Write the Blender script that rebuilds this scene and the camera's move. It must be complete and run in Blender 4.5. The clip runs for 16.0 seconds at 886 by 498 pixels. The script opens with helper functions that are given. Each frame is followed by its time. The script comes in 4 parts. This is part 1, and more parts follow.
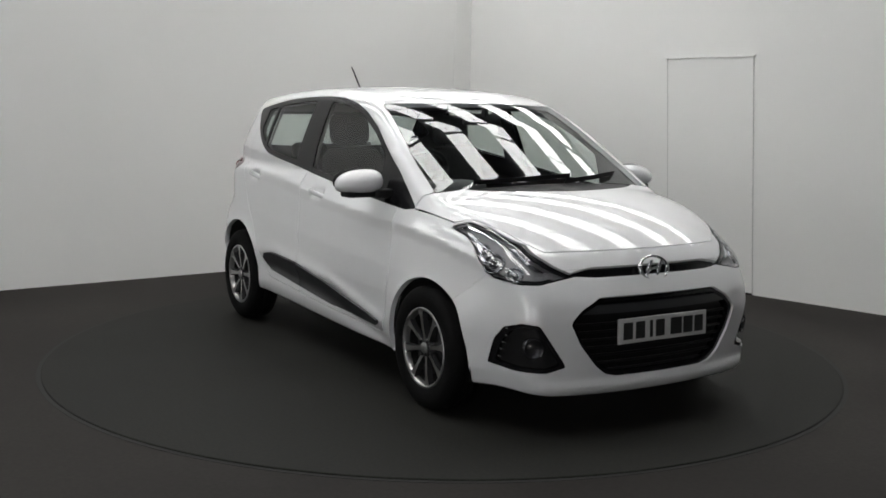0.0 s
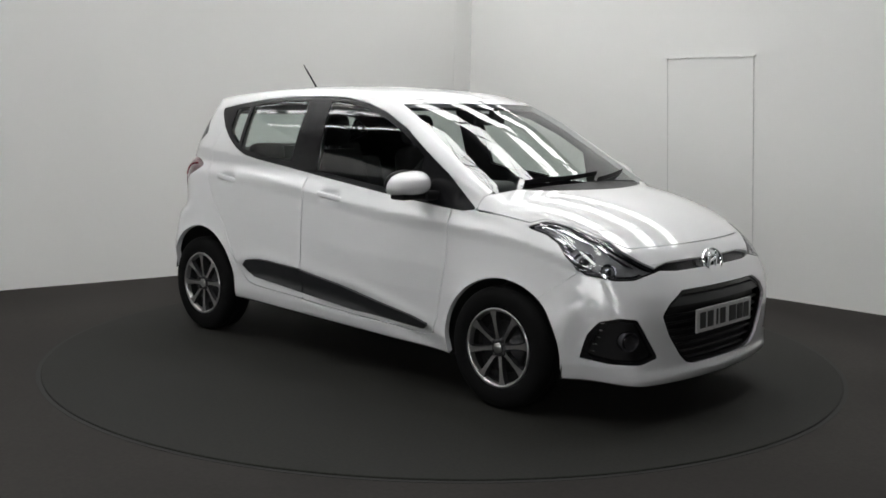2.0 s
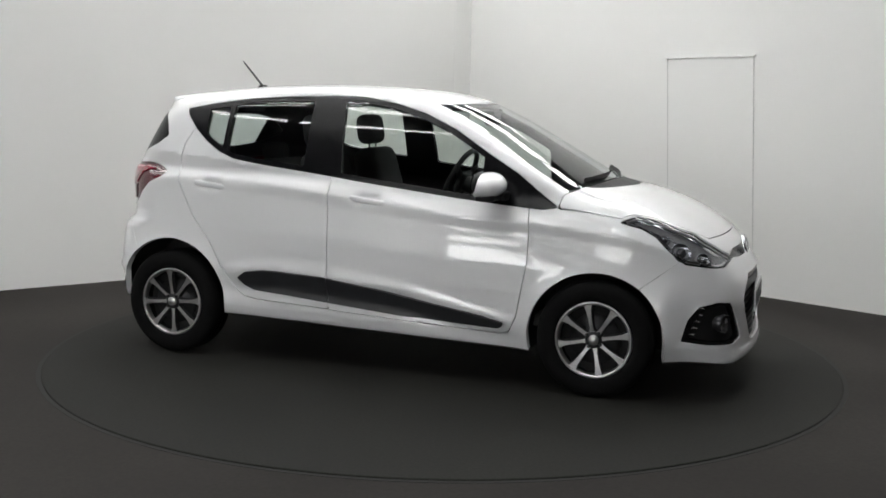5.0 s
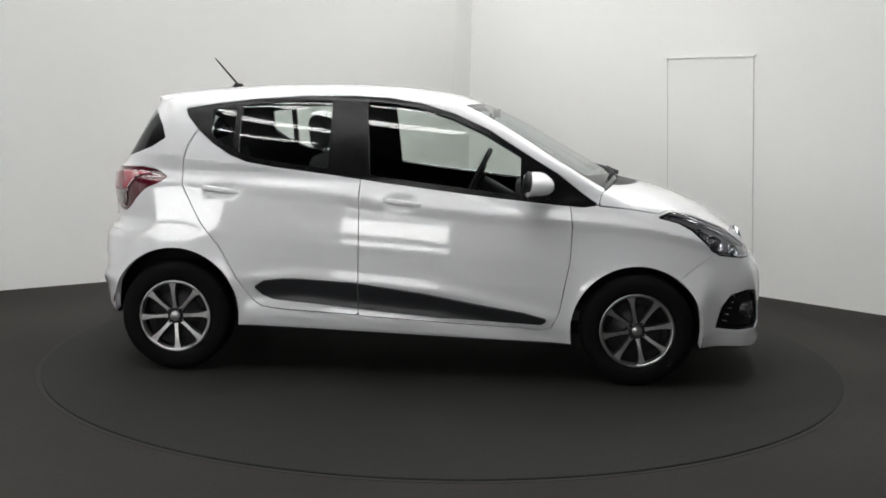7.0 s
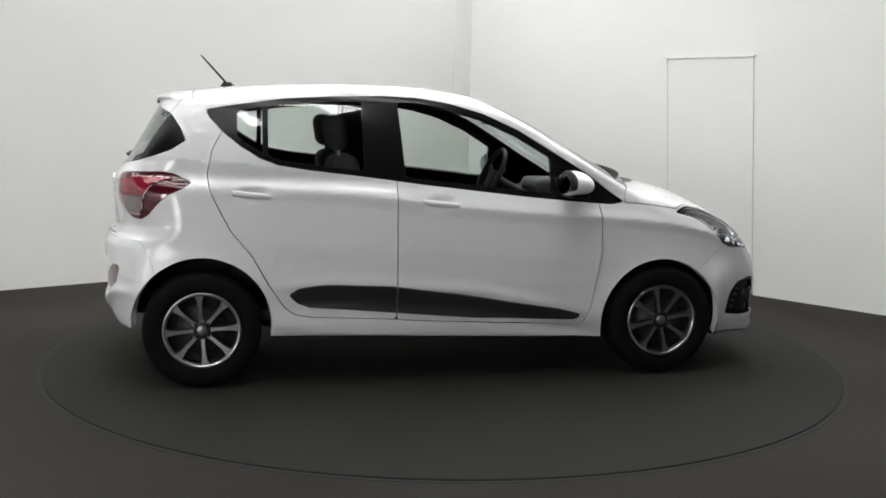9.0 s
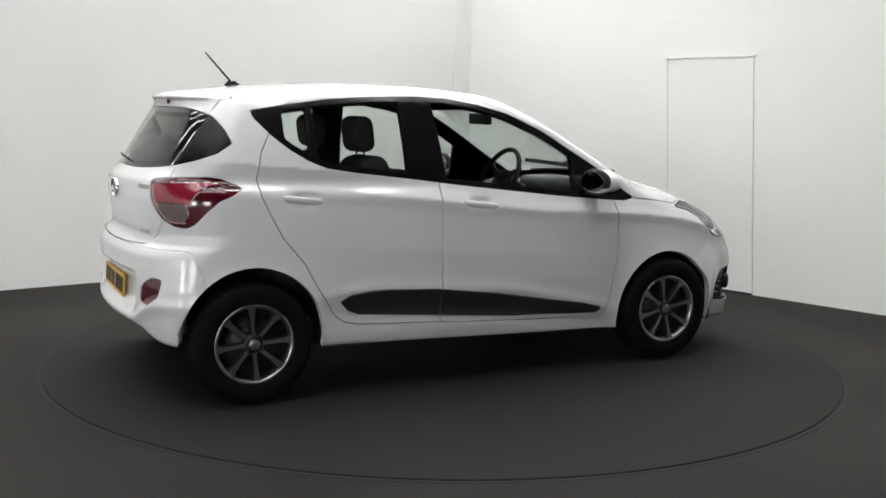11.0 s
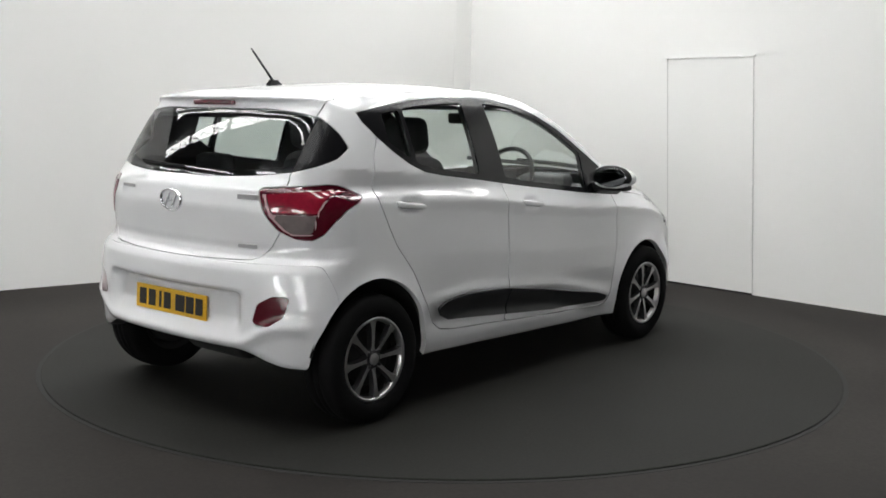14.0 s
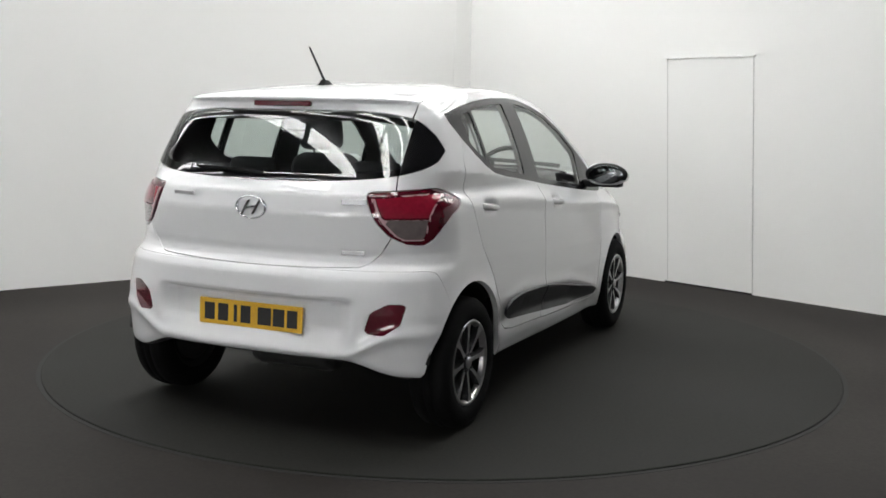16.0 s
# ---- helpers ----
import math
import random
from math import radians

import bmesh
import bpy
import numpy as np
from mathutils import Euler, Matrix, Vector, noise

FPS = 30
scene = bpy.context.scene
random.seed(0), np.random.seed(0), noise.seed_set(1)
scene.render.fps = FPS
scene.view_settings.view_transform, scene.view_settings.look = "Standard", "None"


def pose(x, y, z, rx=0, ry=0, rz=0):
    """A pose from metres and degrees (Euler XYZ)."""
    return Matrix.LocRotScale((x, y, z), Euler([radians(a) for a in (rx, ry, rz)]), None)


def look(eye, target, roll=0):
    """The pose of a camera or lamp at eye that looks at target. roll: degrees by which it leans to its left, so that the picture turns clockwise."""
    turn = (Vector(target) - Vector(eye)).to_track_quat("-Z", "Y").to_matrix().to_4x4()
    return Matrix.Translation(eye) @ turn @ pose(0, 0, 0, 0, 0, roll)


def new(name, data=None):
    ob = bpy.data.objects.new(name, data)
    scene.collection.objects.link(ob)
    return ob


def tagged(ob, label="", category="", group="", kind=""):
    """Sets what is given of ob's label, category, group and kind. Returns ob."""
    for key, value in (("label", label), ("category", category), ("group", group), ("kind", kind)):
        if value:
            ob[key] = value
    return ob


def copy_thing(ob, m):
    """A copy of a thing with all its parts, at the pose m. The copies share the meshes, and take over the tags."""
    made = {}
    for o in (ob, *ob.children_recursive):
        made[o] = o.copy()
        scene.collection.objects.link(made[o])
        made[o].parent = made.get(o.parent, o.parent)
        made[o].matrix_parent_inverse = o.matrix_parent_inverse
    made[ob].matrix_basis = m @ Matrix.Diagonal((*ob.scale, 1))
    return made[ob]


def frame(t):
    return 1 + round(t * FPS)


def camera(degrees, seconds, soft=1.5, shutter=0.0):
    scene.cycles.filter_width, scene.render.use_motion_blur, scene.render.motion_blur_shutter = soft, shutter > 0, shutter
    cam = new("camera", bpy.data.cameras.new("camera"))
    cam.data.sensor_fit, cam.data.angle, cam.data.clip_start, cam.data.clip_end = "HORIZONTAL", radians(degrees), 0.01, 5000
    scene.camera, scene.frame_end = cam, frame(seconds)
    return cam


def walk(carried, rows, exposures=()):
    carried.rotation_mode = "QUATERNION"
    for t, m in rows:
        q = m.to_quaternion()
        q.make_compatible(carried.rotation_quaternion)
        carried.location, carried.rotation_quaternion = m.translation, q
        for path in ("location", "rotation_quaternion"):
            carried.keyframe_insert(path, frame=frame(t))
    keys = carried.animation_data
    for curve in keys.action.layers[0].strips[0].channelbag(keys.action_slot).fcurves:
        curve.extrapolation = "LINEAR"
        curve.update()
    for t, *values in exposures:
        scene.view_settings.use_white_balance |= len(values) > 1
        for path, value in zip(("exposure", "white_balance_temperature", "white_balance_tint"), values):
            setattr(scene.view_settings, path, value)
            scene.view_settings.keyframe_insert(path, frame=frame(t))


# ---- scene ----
cam = camera(45.9, 16.0, soft=1.65)


def camera_pose():
    yaw, pitch, roll = radians(-0.076), radians(7.728), radians(1.029)
    eye = Vector((0.0, -5.997, 1.392))
    fwd = Vector((math.sin(yaw) * math.cos(pitch), math.cos(yaw) * math.cos(pitch), -math.sin(pitch)))
    return look(eye, eye + fwd, math.degrees(roll))


walk(cam, [(0.0, camera_pose()), (16.0, camera_pose())],
     exposures=[(0.0, -0.54), (1.5, -0.47), (3.5, -0.31), (7.0, -0.10), (9.0, 0.0), (12.5, 0.11), (16.0, 0.07)])

# ---- light ----
world = bpy.data.worlds.new("hall_world")
world.use_nodes = True
world.node_tree.nodes["Background"].inputs["Color"].default_value = (0.8, 0.86, 0.95, 1)
world.node_tree.nodes["Background"].inputs["Strength"].default_value = 0.2
scene.world = world
# ---- materials ----
def material(name, colour, rough=0.5, metal=0.0, coat=0.0, vary=0.0, scale=6.0, bump=0.0, fine=120.0, transmission=0.0, spec=0.5, tint=None, grain=0.25):
    """Principled surface with stains at a large scale and grain at a small one."""
    m = bpy.data.materials.new(name)
    m.use_nodes = True
    nt = m.node_tree
    b = nt.nodes["Principled BSDF"]
    b.inputs["Base Color"].default_value = (*colour, 1)
    b.inputs["Roughness"].default_value = rough
    b.inputs["Metallic"].default_value = metal
    b.inputs["Coat Weight"].default_value = coat
    b.inputs["Coat Roughness"].default_value = 0.035
    b.inputs["Transmission Weight"].default_value = transmission
    b.inputs["Specular IOR Level"].default_value = spec
    if vary or bump:
        tc = nt.nodes.new("ShaderNodeTexCoord")
        big, small = nt.nodes.new("ShaderNodeTexNoise"), nt.nodes.new("ShaderNodeTexNoise")
        big.inputs["Scale"].default_value, big.inputs["Detail"].default_value = scale, 6
        small.inputs["Scale"].default_value, small.inputs["Detail"].default_value = fine, 3
        for n in (big, small):
            nt.links.new(tc.outputs["Object"], n.inputs["Vector"])
        if vary:
            ramp, mix = nt.nodes.new("ShaderNodeValToRGB"), nt.nodes.new("ShaderNodeMix")
            t = tint or colour
            ramp.color_ramp.elements[0].position, ramp.color_ramp.elements[1].position = 0.30, 0.70
            ramp.color_ramp.elements[0].color = (*[c * (1 - vary) for c in t], 1)
            ramp.color_ramp.elements[1].color = (*[min(1, c * (1 + vary)) for c in colour], 1)
            mix.data_type, mix.blend_type = "RGBA", "OVERLAY"
            mix.inputs["Factor"].default_value = grain
            nt.links.new(big.outputs["Fac"], ramp.inputs["Fac"])
            nt.links.new(ramp.outputs["Color"], mix.inputs["A"])
            nt.links.new(small.outputs["Fac"], mix.inputs["B"])
            nt.links.new(mix.outputs["Result"], b.inputs["Base Color"])
            rr = nt.nodes.new("ShaderNodeMapRange")
            rr.inputs["To Min"].default_value, rr.inputs["To Max"].default_value = rough * 0.85, min(1, rough * 1.15)
            nt.links.new(big.outputs["Fac"], rr.inputs["Value"])
            nt.links.new(rr.outputs["Result"], b.inputs["Roughness"])
        if bump:
            bp = nt.nodes.new("ShaderNodeBump")
            bp.inputs["Strength"].default_value, bp.inputs["Distance"].default_value = bump, 0.003
            nt.links.new(small.outputs["Fac"], bp.inputs["Height"])
            nt.links.new(bp.outputs["Normal"], b.inputs["Normal"])
    return m


def glass_material(name, tint, base=0.085):
    """A thin pane: clear through, with a mirror gloss that grows at grazing angles."""
    m = bpy.data.materials.new(name)
    m.use_nodes = True
    nt = m.node_tree
    nt.nodes.remove(nt.nodes["Principled BSDF"])
    tr, gl, lw, pw, ml, mx = (nt.nodes.new(k) for k in ("ShaderNodeBsdfTransparent", "ShaderNodeBsdfGlossy", "ShaderNodeLayerWeight", "ShaderNodeMath", "ShaderNodeMath", "ShaderNodeMixShader"))
    tr.inputs["Color"].default_value = (*tint, 1)
    gl.inputs["Roughness"].default_value = 0.015
    lw.inputs["Blend"].default_value = 0.5
    pw.operation, pw.inputs[1].default_value = "POWER", 5.0
    ml.operation, ml.inputs[1].default_value, ml.inputs[2].default_value = "MULTIPLY_ADD", 0.94, base
    nt.links.new(lw.outputs["Facing"], pw.inputs[0])
    nt.links.new(pw.outputs["Value"], ml.inputs[0])
    nt.links.new(ml.outputs["Value"], mx.inputs["Fac"])
    nt.links.new(tr.outputs["BSDF"], mx.inputs[1])
    nt.links.new(gl.outputs["BSDF"], mx.inputs[2])
    nt.links.new(mx.outputs["Shader"], nt.nodes["Material Output"].inputs["Surface"])
    return m


def glow_material(name, colour, strength):
    m = bpy.data.materials.new(name)
    m.use_nodes = True
    b = m.node_tree.nodes["Principled BSDF"]
    b.inputs["Base Color"].default_value = (0.8, 0.8, 0.8, 1)
    b.inputs["Emission Color"].default_value = (*colour, 1)
    b.inputs["Emission Strength"].default_value = strength
    return m


M_WALL = material("white_painted_board", (0.83, 0.83, 0.815), 0.65, vary=0.025, scale=0.5, bump=0.03, fine=25, grain=0.02)
M_DOOR = material("white_painted_door", (0.84, 0.84, 0.825), 0.55, vary=0.02, scale=1.0, grain=0.02)
M_JOINT = material("grey_board_joint", (0.60, 0.60, 0.59), 0.8)
M_FLOOR = material("dark_floor_paint", (0.0185, 0.0166, 0.0150), 0.8, spec=0.2, vary=0.48, scale=0.7, bump=0.14, fine=60, tint=(0.0175, 0.0136, 0.0118), grain=0.4)
M_DISC = material("dark_turntable_paint", (0.0128, 0.0128, 0.0112), 0.8, spec=0.2, vary=0.30, scale=1.3, bump=0.12, fine=60, grain=0.4)
M_GAP = material("black_gap", (0.008, 0.008, 0.008), 0.9)
M_ROOF = material("dark_roof_sheet", (0.065, 0.068, 0.072), 0.7, vary=0.2, scale=0.8)
M_STEEL = material("grey_steel", (0.12, 0.12, 0.125), 0.5, metal=0.4, vary=0.2, scale=3)
M_HALL = material("grey_hall_cladding", (0.12, 0.12, 0.12), 0.8, vary=0.2, scale=0.6)
M_SKY = glow_material("translucent_rooflight", (1.0, 1.0, 0.985), 11.5)
# glow of the unseen window and of the added fill window
M_WINDOW = glow_material("daylight_and_fill_pane", (1.0, 1.0, 1.0), 14.0)
M_PAINT = material("white_car_paint", (0.75, 0.755, 0.768), 0.34, coat=1.0, vary=0.012, scale=1.5, grain=0.01)
M_GLASS = glass_material("car_window_glass", (0.88, 0.93, 0.90))
M_SCREEN = glass_material("windscreen_glass", (0.85, 0.90, 0.88))
M_TINT = glass_material("tinted_rear_glass", (0.72, 0.78, 0.76))
M_LENS = glass_material("clear_lamp_lens", (0.96, 0.96, 0.97))
M_GLOSSBLACK = material("gloss_black_trim", (0.007, 0.007, 0.008), 0.2, vary=0.1, scale=8, spec=0.3)
M_PLASTIC = material("black_plastic", (0.008, 0.008, 0.0085), 0.55, spec=0.25, vary=0.15, scale=10, bump=0.15, fine=400)
M_MOULD = material("dark_grey_moulding", (0.026, 0.027, 0.030), 0.42, vary=0.1, scale=10, bump=0.06, fine=500)
M_RUBBER = material("tyre_rubber", (0.0055, 0.0055, 0.0057), 0.85, spec=0.10, vary=0.2, scale=12, bump=0.2, fine=300)
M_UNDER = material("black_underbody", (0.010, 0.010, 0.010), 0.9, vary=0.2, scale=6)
M_TRIM = material("dark_interior_trim", (0.085, 0.085, 0.086), 0.8, vary=0.15, scale=8, bump=0.1, fine=300)
M_LINING = material("grey_headlining", (0.30, 0.30, 0.285), 0.9, vary=0.08, scale=10, bump=0.1, fine=400)
M_FABRIC = material("black_seat_fabric", (0.032, 0.032, 0.034), 0.95, vary=0.25, scale=14, bump=0.3, fine=500)
M_ALLOY = material("machined_alloy", (0.46, 0.46, 0.46), 0.33, metal=1.0, vary=0.06, scale=30)
M_POCKET = material("grey_alloy_paint", (0.035, 0.035, 0.037), 0.45, metal=0.5, vary=0.1, scale=20)
M_CHROME = material("chrome", (0.80, 0.81, 0.83), 0.10, metal=1.0, vary=0.03, scale=30)
M_DARKCHROME = material("lamp_reflector", (0.36, 0.37, 0.39), 0.22, metal=1.0, vary=0.08, scale=40)
M_BEZEL = material("grey_lamp_bezel", (0.22, 0.222, 0.23), 0.30, metal=0.3, vary=0.1, scale=40)
M_BLACKCHROME = material("lamp_bezel", (0.05, 0.05, 0.055), 0.25, metal=0.6)
M_RED = material("red_lamp_lens", (0.085, 0.004, 0.012), 0.12, coat=1.0, vary=0.10, scale=40, grain=0.02)
M_BRIGHTRED = material("bright_red_lamp_lens", (0.26, 0.012, 0.030), 0.15, coat=1.0, vary=0.10, scale=60, grain=0.02)
M_PALELAMP = material("pale_pink_lamp_line", (0.55, 0.36, 0.38), 0.2, coat=1.0, vary=0.05, scale=40, grain=0.02)
M_CLEARLAMP = material("clear_white_lamp_lens", (0.17, 0.14, 0.14), 0.12, coat=1.0, vary=0.12, scale=25, grain=0.03)
M_PLATE_W = material("white_plate", (0.55, 0.55, 0.55), 0.4, vary=0.04, scale=20)
M_PLATE_Y = material("yellow_plate", (0.70, 0.41, 0.025), 0.4, vary=0.04, scale=20)
M_INK = material("black_plate_ink", (0.012, 0.012, 0.012), 0.5)
M_BADGE = material("grey_badge_lettering", (0.42, 0.42, 0.43), 0.3, metal=0.8)
M_MIRROR = material("mirror_glass", (0.14, 0.145, 0.15), 0.03, metal=1.0)
# ---- mesh helpers ----
def link_mesh(name, me, mat, parent=None, label="", smooth=False):
    ob = new(name, me)
    if mat:
        me.materials.append(mat)
    if smooth:
        me.polygons.foreach_set("use_smooth", [True] * len(me.polygons))
    if parent:
        ob.parent = parent
    return tagged(ob, label)


def part(name, bm, mat, parent=None, label="", smooth=False):
    me = bpy.data.meshes.new(name)
    bmesh.ops.recalc_face_normals(bm, faces=bm.faces)
    bm.to_mesh(me)
    bm.free()
    return link_mesh(name, me, mat, parent, label, smooth)


def box(bm, lo, hi, bevel=0.0, seg=2, m=None):
    """A bevelled box added to bm."""
    r = bmesh.ops.create_cube(bm, size=1.0)
    s = [b - a for a, b in zip(lo, hi)]
    c = [(a + b) / 2 for a, b in zip(lo, hi)]
    mat = Matrix.Translation(c) @ Matrix.Diagonal((*s, 1))
    bmesh.ops.transform(bm, matrix=mat, verts=r["verts"])
    geo = r["verts"]
    if bevel:
        edges = list({e for v in r["verts"] for e in v.link_edges})
        out = bmesh.ops.bevel(bm, geom=edges, offset=bevel, segments=seg, profile=0.5, affect="EDGES")
        geo = list({v for f in out["faces"] for v in f.verts} | {v for v in r["verts"] if v.is_valid})
    if m is not None:
        bmesh.ops.transform(bm, matrix=m, verts=geo)
    return bm


def boxed(name, lo, hi, mat, parent=None, label="", bevel=0.004, seg=2, m=None, smooth=False):
    return part(name, box(bmesh.new(), lo, hi, bevel, seg, m), mat, parent, label, smooth)


def lathe(profile, n=48, axis="y"):
    """A turned body from (radius, along) pairs."""
    bm = bmesh.new()
    rings = []
    for r, h in profile:
        ring = []
        for i in range(n):
            a = math.tau * i / n
            p = (r * math.cos(a), h, r * math.sin(a)) if axis == "y" else (r * math.cos(a), r * math.sin(a), h)
            ring.append(bm.verts.new(p))
        rings.append(ring)
    for a, b in zip(rings, rings[1:]):
        for i in range(n):
            bm.faces.new((a[i], a[(i + 1) % n], b[(i + 1) % n], b[i]))
    return bm


# ---- the studio: two white walls in a big hall ----
CORNER, LEFT_END, RIGHT_END = Vector((0.22, 4.20)), Vector((-7.0, -1.19)), Vector((6.6, -2.30))
WALL_H = 3.0


def prism(name, a, b, out, z0, z1, mat, label="", parent=None):
    """An upright slab between plan points a and b with its thickness to the side of out."""
    bm = bmesh.new()
    q = [a, b, b + out, a + out]
    lo = [bm.verts.new((p.x, p.y, z0)) for p in q]
    hi = [bm.verts.new((p.x, p.y, z1)) for p in q]
    bm.faces.new(lo)
    bm.faces.new(hi)
    for i in range(4):
        bm.faces.new((lo[i], lo[(i + 1) % 4], hi[(i + 1) % 4], hi[i]))
    return part(name, bm, mat, parent, label)


FLOOR_Z = -0.008
floor = tagged(boxed("floor", (-16, -16, FLOOR_Z - 0.2), (16, 16, FLOOR_Z), M_FLOOR, bevel=0), "dark worn painted concrete floor of the hall", "floor", kind="structure")
dl, dr = (CORNER - LEFT_END).normalized(), (RIGHT_END - CORNER).normalized()
nl, nr = Vector((-dl.y, dl.x)) * 0.12, Vector((-dr.y, dr.x)) * 0.12
wall_left = tagged(prism("wall_left", LEFT_END, CORNER, nl, FLOOR_Z, WALL_H, M_WALL), "white painted studio wall board", "wall", kind="structure")
wall_right = tagged(prism("wall_right", CORNER, RIGHT_END, nr, FLOOR_Z, WALL_H, M_WALL), "white painted studio wall board with a flush door", "wall", kind="structure")
# narrow corner strip and board joints
tagged(prism("trim", CORNER - dl * 0.20, CORNER - dl * 0.185, -nl * 0.02, FLOOR_Z, WALL_H - 0.01, M_DOOR), "white corner strip on the wall", "trim", kind="structure")


def flush_door():
    """A white flush door in the right wall: leaf, narrow frame and head piece, all nearly level with the boards."""
    d0, d1, lean = 2.335, 3.095, -0.10
    inward = -nr.normalized()

    def slab(name, s0, s1, z0, z1, deep, mat, label="", parent=None):
        ob = prism(name, CORNER + dr * s0, CORNER + dr * s1, inward * deep, z0, z1, mat, label, parent)
        for v in ob.data.vertices:
            # the leaf hangs a little out of plumb
            v.co.x += dr.x * lean * v.co.z / 1.8
            v.co.y += dr.y * lean * v.co.z / 1.8
        return ob
    leaf = tagged(slab("door_1", d0, d1, 0.006, 1.800, 0.007, M_DOOR), "white flush door closed in the studio wall", "door", kind="structure")
    slab("door_frame", d0 - 0.007, d0, 0.0, 1.812, 0.009, M_JOINT, "", leaf)
    slab("door_frame", d1, d1 + 0.004, 0.0, 1.812, 0.005, M_JOINT, "", leaf)
    slab("door_head", d0 - 0.03, d1 + 0.02, 1.812, 1.830, 0.014, M_DOOR, "", leaf)
    slab("threshold", d0 - 0.03, d1, FLOOR_Z, 0.006, 0.010, M_GAP, "dark gap under the door", leaf)


flush_door()


def near_walls():
    """Unseen walls added behind the camera to set the light: white boards on one side, dark cladding on the other."""
    a, b, e, c, d = LEFT_END, Vector((-7.0, -9.6)), Vector((-0.6, -9.6)), Vector((6.6, -9.6)), RIGHT_END
    for name, p, q, out, mat, label in (("wall_west_near", b, a, (-0.12, 0), M_WALL, "white painted studio wall board"),
                                        ("wall_back", e, b, (0, -0.12), M_WALL, "white painted board wall with a window"),
                                        ("wall_back_dark", c, e, (0, -0.12), M_HALL, "dark grey hall cladding wall"),
                                        ("wall_east_near", d, c, (0.12, 0), M_HALL, "dark grey hall cladding wall")):
        tagged(prism(name, p, q, Vector(out), FLOOR_Z, WALL_H, mat), label, "wall", kind="structure")


near_walls()


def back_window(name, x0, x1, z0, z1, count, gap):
    """A window in the wall behind the camera, for daylight and for added fill: long panes between bars."""
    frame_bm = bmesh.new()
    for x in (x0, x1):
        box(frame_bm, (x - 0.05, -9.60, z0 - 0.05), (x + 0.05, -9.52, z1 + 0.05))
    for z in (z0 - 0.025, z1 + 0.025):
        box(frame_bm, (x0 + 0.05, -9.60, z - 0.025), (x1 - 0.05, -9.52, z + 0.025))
    win = tagged(part(name, frame_bm, M_DOOR), "unseen window for daylight and added fill, long panes between grey bars", "window", kind="structure")
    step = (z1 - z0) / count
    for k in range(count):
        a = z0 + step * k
        boxed("pane", (x0 + 0.05, -9.60, a + gap / 2), (x1 - 0.05, -9.57, a + step - gap / 2), M_WINDOW, win, "bright pane for daylight and added fill", bevel=0)
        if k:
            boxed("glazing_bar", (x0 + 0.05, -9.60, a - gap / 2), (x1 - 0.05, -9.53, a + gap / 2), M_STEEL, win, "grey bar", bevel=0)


back_window("window_1", -2.80, -0.95, 0.50, 2.30, 9, 0.09)
# unseen fill light, added to brighten the car's rear and the left wall
back_window("fill_window", -6.50, -4.70, 0.40, 2.60, 6, 0.10)


STRIPS = [(-6.50, 0.14), (-5.40, 0.18), (-4.52, 0.22), (-3.55, 0.28), (-2.1, 0.42), (-0.5, 0.42), (1.2, 0.42), (2.45, 0.52), (4.0, 0.58), (5.7, 0.58), (7.4, 0.52), (9.0, 0.5)]



def rooflight(bays):
    """A run of panes with dark bars and crossed bracing below them."""
    bm, bars = bmesh.new(), bmesh.new()
    for k in range(-4, bays):
        box(bm, (k * 2.3 + 0.49, -0.5, 0.0), (k * 2.3 + 2.61, 0.5, 0.03))
        for at in (1.15, 1.90):
            box(bars, (k * 2.3 + at, -0.53, -0.03), (k * 2.3 + at + 0.025, 0.53, 0.02))
        for e in range(3):
            xm = k * 2.3 + 0.49 + 0.75 * e + 0.36
            for tilt in (50, -50):
                box(bars, (-0.52, -0.008, -0.045), (0.52, 0.008, -0.03), 0, 1, pose(xm, 0, 0, 0, 0, tilt))
    for k in range(-4, bays + 1):
        box(bars, (k * 2.3 + 0.35, -0.54, -0.05), (k * 2.3 + 0.45, 0.54, 0.06))
    first = part("rooflight", bm, M_SKY)
    tagged(first, "long translucent rooflight strip in the dark roof", "rooflight", "rooflights of the hall")
    tagged(part("glazing_bars", bars, M_ROOF, first), kind="stuff")
    return first


def hall():
    """The big hall round the studio: cladding walls, a dark roof with rooflight strips and steel trusses."""
    for name, lo, hi in (("wall_north", (-16.2, 16, FLOOR_Z), (16.2, 16.2, 6.6)), ("wall_south", (-16.2, -16.2, FLOOR_Z), (16.2, -16, 6.6)),
                         ("wall_west", (-16.2, -16, FLOOR_Z), (-16, 16, 6.6)), ("wall_east", (16, -16, FLOOR_Z), (16.2, 16, 6.6))):
        tagged(boxed(name, lo, hi, M_HALL, bevel=0), "grey hall cladding wall", "wall", kind="structure")
    tagged(boxed("ceiling", (-16.2, -16.2, 6.3), (16.2, 16.2, 6.5), M_ROOF, bevel=0), "dark hall roof", "ceiling", kind="structure")
    turn = math.degrees(math.atan2(dr.y, dr.x))
    n = Vector((-dr.y, dr.x))
    for bays in (2, 1):
        first = None
        for s, w in STRIPS:
            if (s < -1) != (bays == 2):
                continue
            mid = n * s - Vector(dr) * ((1.4 if s < -5 else 0.8) if bays == 2 else 0.0)
            m = pose(mid.x, mid.y, 6.22, 0, 0, turn)
            if first is None:
                first = rooflight(bays)
                first.matrix_basis = m @ Matrix.Diagonal((1, w, 1, 1))
            else:
                o = copy_thing(first, m)
                o.scale = (1, w, 1)


hall()


